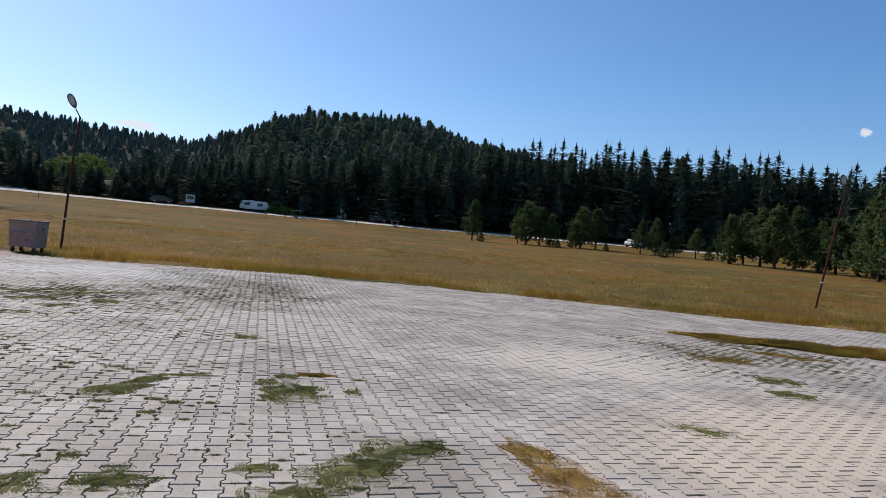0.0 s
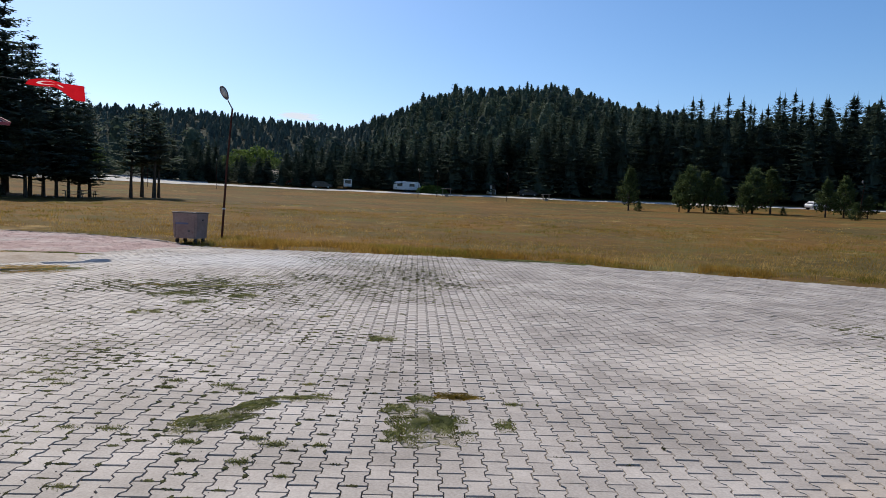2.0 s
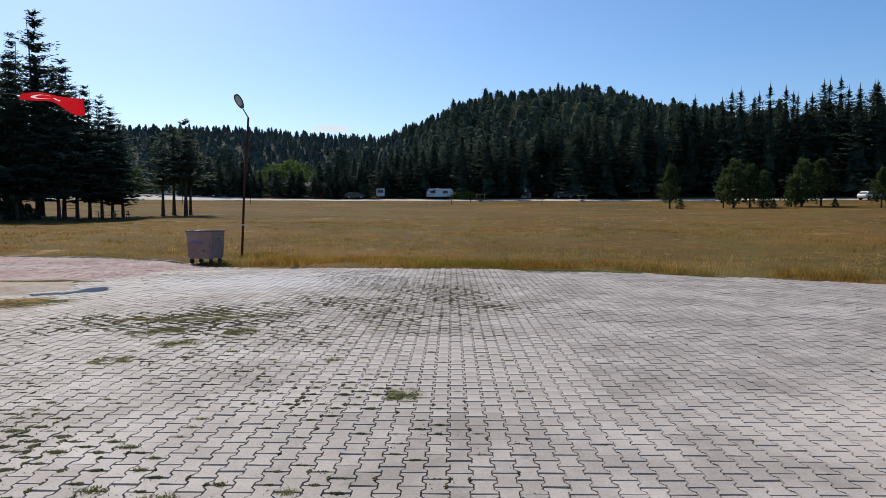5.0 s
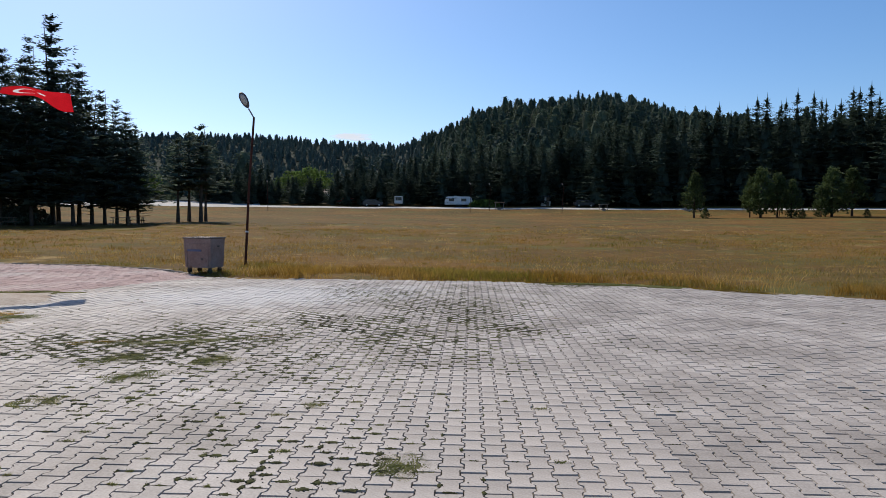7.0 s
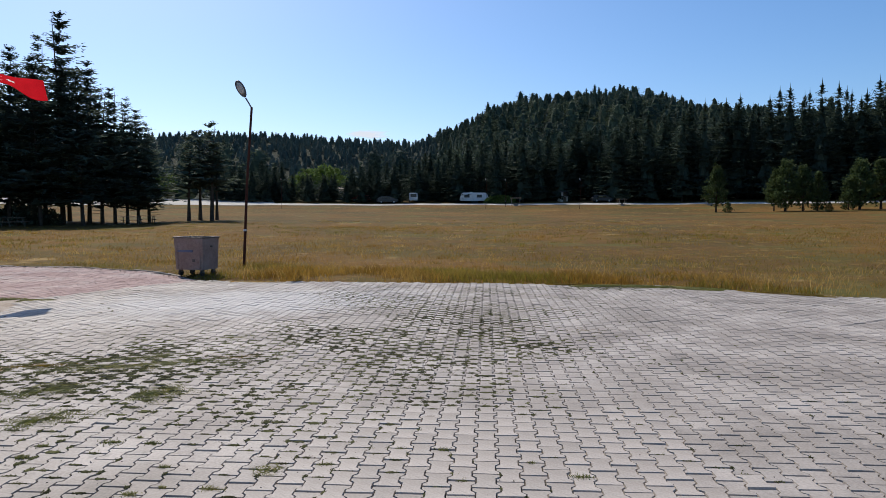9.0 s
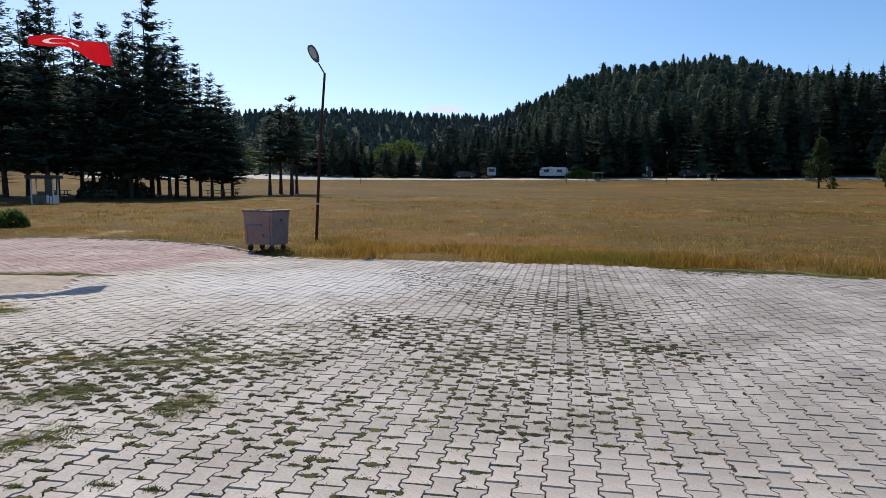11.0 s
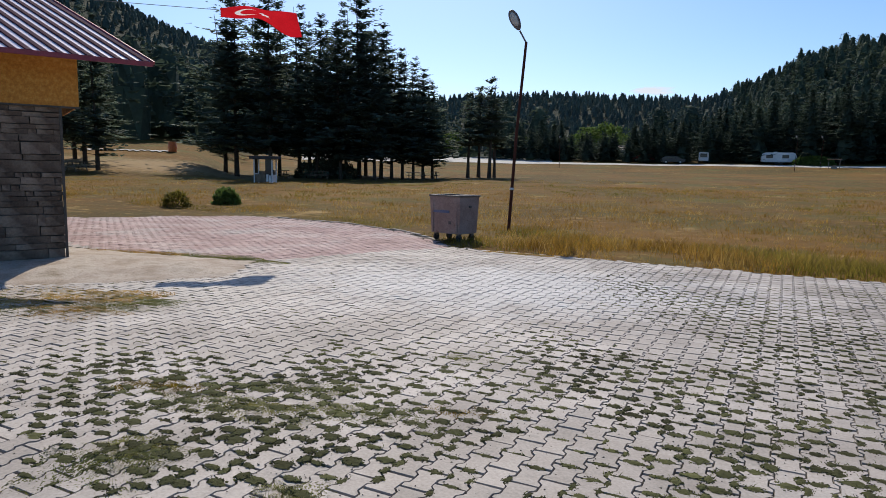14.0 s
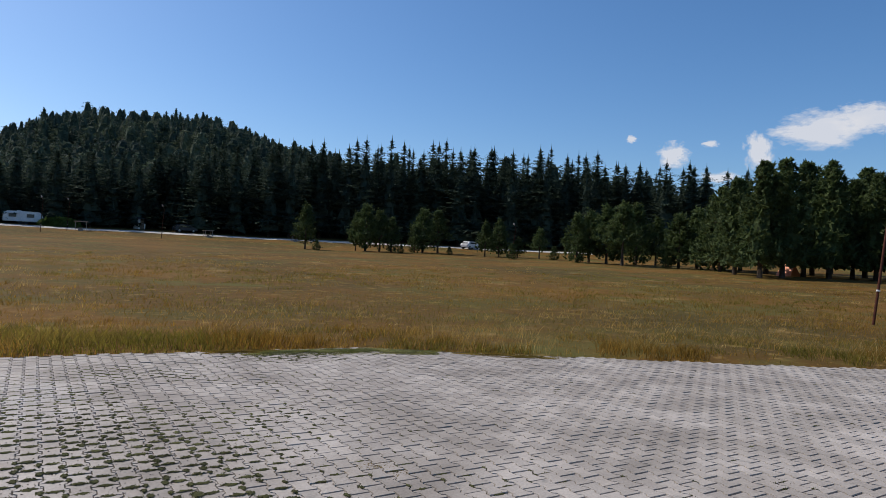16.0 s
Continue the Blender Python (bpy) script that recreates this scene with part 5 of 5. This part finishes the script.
stray = noise_rng.integers(0, len(mx), 9000)
v, f = crumbs(np.concatenate([mx[stray] + noise_rng.normal(size=9000) * .11, noise_rng.uniform(-8.5, -5.8, 900)]), np.concatenate([my[stray] + noise_rng.normal(size=9000) * .11, noise_rng.uniform(13.2, 17, 900)]), noise_rng.uniform(.003, .008, 9900), -.003)
kx, ky = noise_rng.uniform(-20, -4.6, 2600), noise_rng.uniform(20, 25, 2600)
kd = away(PAVED, kx, ky)
ok = (kd > -.35) & (kd < .12)
kv, kf = crumbs(kx[ok], ky[ok], noise_rng.uniform(.01, .045, ok.sum()), .002)
tagged(sheet("kerb_soil", kv, kf, joint_dirt), "brown soil and litter washed against the kerb", "soil", kind="stuff")
tagged(sheet("loose_crumbs", v, f, joint_dirt), "dark crumbs of soil scattered on the paving", "soil", kind="stuff")
pick = noise_rng.integers(0, len(mx), 26000)
tx, ty = mx[pick] + noise_rng.normal(size=26000) * .008, my[pick] + noise_rng.normal(size=26000) * .008

# ---- grass ----


def blades(x, y, z, h, width, lean, rg):
    """One bent blade of three triangles at each place."""
    n = len(x)
    th, ph = rg.uniform(0, 2 * np.pi, n), rg.uniform(0, 2 * np.pi, n)
    dx, dy = np.cos(th) * width, np.sin(th) * width
    lx, ly = np.cos(ph) * lean * h, np.sin(ph) * lean * h
    v = np.empty((n, 5, 3))
    v[:, 0] = np.stack([x - dx, y - dy, z], -1)
    v[:, 1] = np.stack([x + dx, y + dy, z], -1)
    v[:, 2] = np.stack([x + .35 * lx + dx * .75, y + .35 * ly + dy * .75, z + h * .6], -1)
    v[:, 3] = np.stack([x + .35 * lx - dx * .75, y + .35 * ly - dy * .75, z + h * .6], -1)
    v[:, 4] = np.stack([x + lx, y + ly, z + h], -1)
    f = np.array([(0, 1, 2), (0, 2, 3), (3, 2, 4)])[None] + (np.arange(n) * 5)[:, None, None]
    return v.reshape(-1, 3), f.reshape(-1, 3)


def grass(name, x, y, h, width, lean, mat, seed, label, category="grass", kind="stuff", z=None):
    rg = np.random.default_rng(seed)
    v, f = blades(x, y, (land(x, y) - .03) if z is None else z, h, width, lean, rg)
    return tagged(sheet(name, v, f, mat), label, category, kind=kind)


rg = np.random.default_rng(50)
grass("joint_weeds", tx, ty, rg.uniform(.006, .022, len(tx)), .0022, 1.0, green_blade, 49, "fine short weeds in the mossy joints", z=np.full(len(tx), -.006))

# small tufts strewn over the joints of the near paving
near = (jx > -4.2) & (jx < 2.6) & (jy > 3.0) & (jy < 10.6)
spot = noise_rng.choice(np.flatnonzero(near), 150, p=(lambda w: w / w.sum())((0.15 + lumps(jx[near], jy[near], 1.3, 44).clip(0, 2) ** 2) * np.where(jx[near] < .6, 1, .35)))
size = noise_rng.uniform(.018, .07, 150) * np.where(noise_rng.uniform(0, 1, 150) < .2, 1.5, 1)
size = size * np.where(jy[spot] > 7, .5, 1)
who = np.repeat(np.arange(150), (30 + size * 2400).astype(int))
n = len(who)
grass("weed_tufts", jx[spot][who] + noise_rng.normal(size=n) * size[who] * .75, jy[spot][who] + noise_rng.normal(size=n) * size[who] * .42, noise_rng.uniform(.008, .020, n), .0034, 1.2, green_blade, 48, "small green tufts of weed strewn over the paving joints", z=np.full(n, -.008))


def scatter(n, az0, az1, r0, r1, power=1.0):
    a = np.radians(rg.uniform(min(az0, az1), max(az0, az1), n))
    r = r0 + (r1 - r0) * rg.uniform(0, 1, n) ** power
    return CENTRE[0] - r * np.sin(a), CENTRE[1] + r * np.cos(a)


x, y = scatter(620000, 66, -72, 8, 36, 0.8)
d = away(PAVED, x, y)
band = (d > -0.16 * lumps(x, y, 2.2, 31)) & (d < 4.5)
x, y, d = x[band], y[band], d[band]
clump = lumps(x, y, 3.0, 4) * 0.6 + lumps(x, y, .7, 5) * 0.5
want = np.clip(clump * 2.2 - 0.6, 0.05, 1) * np.clip(1.25 - d / 3.6, 0.12, 1) * np.where(x < -5.6, .8, 1)
fringe = rg.uniform(0, 1, len(x)) < want
fx, fy, fd, fc = x[fringe], y[fringe], d[fringe], clump[fringe]
fh = (0.07 + 0.26 * np.clip(fc, 0, 1.1) * rg.uniform(0.35, 1.1, len(fx))) * np.clip(0.35 + fd * 1.5, 0.15, 1) * np.where(fx < -5.6, .55, 1) * np.clip(1.15 - fd / 6, .4, 1)
tall = lumps(fx, fy, .9, 8) + rg.normal(size=len(fx)) * .22 > .45
grass("tall_dry_grass", fx[tall], fy[tall], fh[tall], 0.006, 0.5, dry_blade, 51, "tall golden dry grass along the paving edge")
grass("tall_green_grass", fx[~tall], fy[~tall], fh[~tall] * .85, 0.006, 0.6, meadow_blade, 52, "greenish grass mixed into the paving edge")
x, y = scatter(110000, 66, -72, 10, 48, 1.0)
d = away(PAVED, x, y)
r = np.hypot(x - CENTRE[0], y - CENTRE[1])
field = (d > 1.6) & (rg.uniform(0, 1, len(x)) < 0.35 + 0.8 * lumps(x, y, .45, 6))
x, y, r = x[field], y[field], r[field]
h = 0.03 + 0.07 * rg.uniform(0, 1, len(x)) + 0.05 * lumps(x, y, .25, 12)
kind_of = lumps(x, y, .16, 15) + rg.normal(size=len(x)) * .25
dry = kind_of > .3
wid = 0.004 + r * 0.00025
grass("meadow_dry_grass", x[dry], y[dry], h[dry], wid[dry], 0.5, dry_blade, 53, "short dry straw-coloured meadow grass")
grass("meadow_green_grass", x[~dry], y[~dry], h[~dry] * .8, wid[~dry], 0.5, meadow_blade, 54, "short dull green meadow grass")

tx0, ty0 = scatter(3400, 64, -72, 11, 62, 0.8)
ok = (away(PAVED, tx0, ty0) > 0.8) & (rg.uniform(0, 1, len(tx0)) < 0.25 + 0.9 * lumps(tx0, ty0, .3, 61))
tx0, ty0 = tx0[ok], ty0[ok]
tone_of = lumps(tx0, ty0, .2, 62) + rg.normal(size=len(tx0)) * .25
tuft_h = rg.uniform(.08, .26, len(tx0)) * np.clip(1.5 - np.hypot(tx0 - 1.5, ty0 - 8) / 60, .5, 1)
for lo, hi, mat, label in ((-9, .35, meadow_blade, "dull green tufts standing over the meadow"), (.35, .75, dry_blade, "golden dry tufts standing over the meadow"), (.75, 9, straw_blade, "pale straw tufts standing over the meadow")):
    pick = np.flatnonzero((tone_of >= lo) & (tone_of < hi))
    who = np.repeat(pick, 26)
    far = np.hypot(tx0[who] - 1.5, ty0[who] - 8)
    spread_of = .10 + tuft_h[who] * .9
    grass("meadow_tufts", tx0[who] + rg.normal(size=len(who)) * spread_of, ty0[who] + rg.normal(size=len(who)) * spread_of * .8, tuft_h[who] * rg.uniform(.4, 1.1, len(who)), .004 + far * .00022, .7, mat, 63, label)
x, y = scatter(60000, 62, -72, 8, 34, 0.8)
d = away(PAVED, x, y)
ok = (d > .05) & (d < 2.2) & (lumps(x, y, 1.7, 64) > .62) & (rg.uniform(0, 1, len(x)) < .55) & (x > -6)
x, y = x[ok], y[ok]
grass("seed_stalks", x, y, rg.uniform(.18, .42, len(x)), .0045, .55, straw_blade, 65, "pale dry seed stalks leaning over the paving edge")


def patch(cx, cy, rx, ry, turn, n, h, mat, seed, label):
    rg = np.random.default_rng(seed)
    rx, ry, n = rx * 1.18, ry * 1.65, int(n * 4.6)
    a, q = rg.uniform(0, 2 * np.pi, n), rg.uniform(0, 1, n) ** .55
    k = 1 + .35 * np.sin(3 * a + seed) * np.sin(2 * a + 2 * seed)
    u, w = rx * q * k * np.cos(a), ry * q * k * np.sin(a)
    c, s = math.cos(radians(turn)), math.sin(radians(turn))
    hh = .36 * h * rg.uniform(.5, 1.2, n) * (1.1 - .6 * q)
    return grass("grass_patch", cx + u * c - w * s, cy + u * s + w * c, hh, .0048, 1.3, mat, seed, label, "grass patch", kind="stuff", z=np.full(n, -.008))


GREEN, STRAW = "low green grass growing through the paving", "dry straw-coloured grass growing through the paving"
for i, (cx, cy, rx, ry, turn, n, h, mat) in enumerate((
        (1.88, 6.02, .24, .24, 10, 1500, .05, green_blade), (1.62, 6.35, .10, .10, 0, 260, .05, green_blade), (1.80, 6.62, .10, .08, 0, 220, .05, green_blade), (2.10, 6.72, .17, .07, 0, 340, .05, mixed_blade), (1.66, 5.80, .06, .10, 0, 160, .05, green_blade),
        (.40, 5.92, .16, .20, -40, 700, .05, green_blade), (.58, 6.30, .10, .16, -35, 420, .05, green_blade), (.84, 6.52, .24, .05, 5, 420, .05, green_blade), (2.42, 6.05, .07, .09, 0, 140, .045, green_blade),
        (1.32, 8.86, .16, .14, 0, 500, .045, green_blade), (2.66, 4.38, .34, .16, 20, 1500, .06, green_blade), (2.25, 3.98, .30, .18, 30, 1200, .06, green_blade), (1.82, 3.5, .28, .2, 30, 1100, .06, green_blade),
        (3.55, 4.4, .15, .22, 10, 1000, .05, straw_blade), (3.62, 3.9, .22, .30, 5, 1600, .05, straw_blade), (3.70, 3.35, .25, .34, 5, 1700, .05, straw_blade), (5.5, 5.0, .30, .13, -25, 700, .05, green_blade), (4.15, 3.1, .4, .22, -10, 1500, .06, green_blade),
        (.25, 3.72, .32, .2, 10, 1300, .06, green_blade), (.82, 3.84, .22, .13, 0, 800, .06, green_blade), (1.6, 4.02, .15, .08, 0, 350, .05, green_blade), (.5, 4.26, .07, .07, 0, 150, .05, green_blade), (-.3, 3.9, .3, .2, 0, 900, .06, green_blade),
        (.45, 10.13, .10, .07, 0, 200, .04, green_blade), (-1.85, 10.0, .18, .12, 0, 350, .04, green_blade), (-2.15, 11.65, .32, .22, 20, 900, .035, green_blade), (-1.1, 11.7, .22, .2, 20, 600, .035, green_blade), (-1.6, 10.9, .3, .2, 10, 700, .035, green_blade),
        (8.6, 8.9, .5, .35, 30, 1500, .05, mixed_blade), (8.4, 7.4, .3, .2, 20, 700, .05, green_blade), (7.9, 6.6, .25, .14, 0, 500, .05, green_blade), (10.7, 11.4, .9, .35, -25, 3000, .22, mixed_blade), (11.9, 10.8, 1.0, .4, -25, 3500, .34, mixed_blade), (13.2, 10.2, 1.0, .45, -25, 3500, .38, dry_blade), (10.3, 9.6, .6, .2, -30, 1200, .06, mixed_blade),
        (-6.4, 13.7, 1.1, .42, 28, 3000, .05, straw_blade), (-7.4, 13.0, .9, .42, 28, 2500, .06, green_blade), (-5.4, 14.1, .6, .28, 20, 1300, .04, green_blade), (-5.6, 13.5, .5, .2, 20, 900, .04, straw_blade), (-6.2, 13.1, .5, .25, 20, 900, .04, green_blade), (-7.9, 12.5, .9, .4, 30, 1500, .06, straw_blade), (-6.9, 12.6, .6, .3, 25, 1000, .05, green_blade), (-7.3, 17.15, 1.0, .22, 3, 2200, .06, green_blade), (-8.9, 16.85, .9, .2, 8, 1800, .06, straw_blade), (-2.2, 12.5, .6, .12, 12, 900, .035, green_blade), (-1.5, 12.8, .5, .10, 15, 700, .035, green_blade), (-2.9, 12.5, .4, .12, 10, 700, .035, mixed_blade), (-2.0, 13.0, .45, .09, 20, 600, .03, green_blade), (-.9, 13.15, .3, .08, 10, 400, .03, mixed_blade), (-1.5, 14.15, .25, .1, 20, 400, .035, green_blade), (2.9, 15.05, .2, .15, 0, 300, .03, mixed_blade), (4.2, 20.35, .9, .16, -2, 1500, .10, green_blade), (5.3, 20.15, .7, .18, -20, 1300, .09, green_blade), (3.2, 20.55, .5, .10, 0, 700, .09, mixed_blade), (7.2, 19.2, .7, .12, -30, 900, .08, mixed_blade), (-3.6, 20.6, .6, .08, 0, 700, .07, straw_blade))):
    patch(cx, cy, rx, ry, turn, n, h, mat, 300 + i, STRAW if mat in (dry_blade, straw_blade) else GREEN)

# ---- the paving stones themselves, last ----
paver_batch("paving_stones", px[~pink & ~SINGLE], py[~pink & ~SINGLE], concrete_paver, "grey dog-bone concrete paving stones")
paver_batch("pink_paving_stones", px[pink], py[pink], pink_paver, "worn pink dog-bone concrete paving stones")
bm = bmesh.new()
ring_v = [[bm.verts.new((x, y, z)) for x, y in ring] for ring, z in ((top_ring, 0.0), (low_ring, -.024))]
bm.faces.new(ring_v[0])
for k in range(12):
    j = (k + 1) % 12
    bm.faces.new((ring_v[0][k], ring_v[1][k], ring_v[1][j], ring_v[0][j]))
bmesh.ops.recalc_face_normals(bm, faces=bm.faces[:])
stone_me = bpy.data.meshes.new("paving_stone")
bm.to_mesh(stone_me)
bm.free()
stone_me.materials.append(concrete_paver)
for x, y in list(zip(px[SINGLE], py[SINGLE]))[:310]:
    ob = new("paving_stone", stone_me)
    ob.parent = bed
    ob.matrix_basis = pose(x, y, float(wavy(x, y)) * 0.25 - 0.003 + rs.gauss(0, .0016), rs.gauss(0, .4), rs.gauss(0, .4), math.degrees(SKEW) + rs.gauss(0, .6))
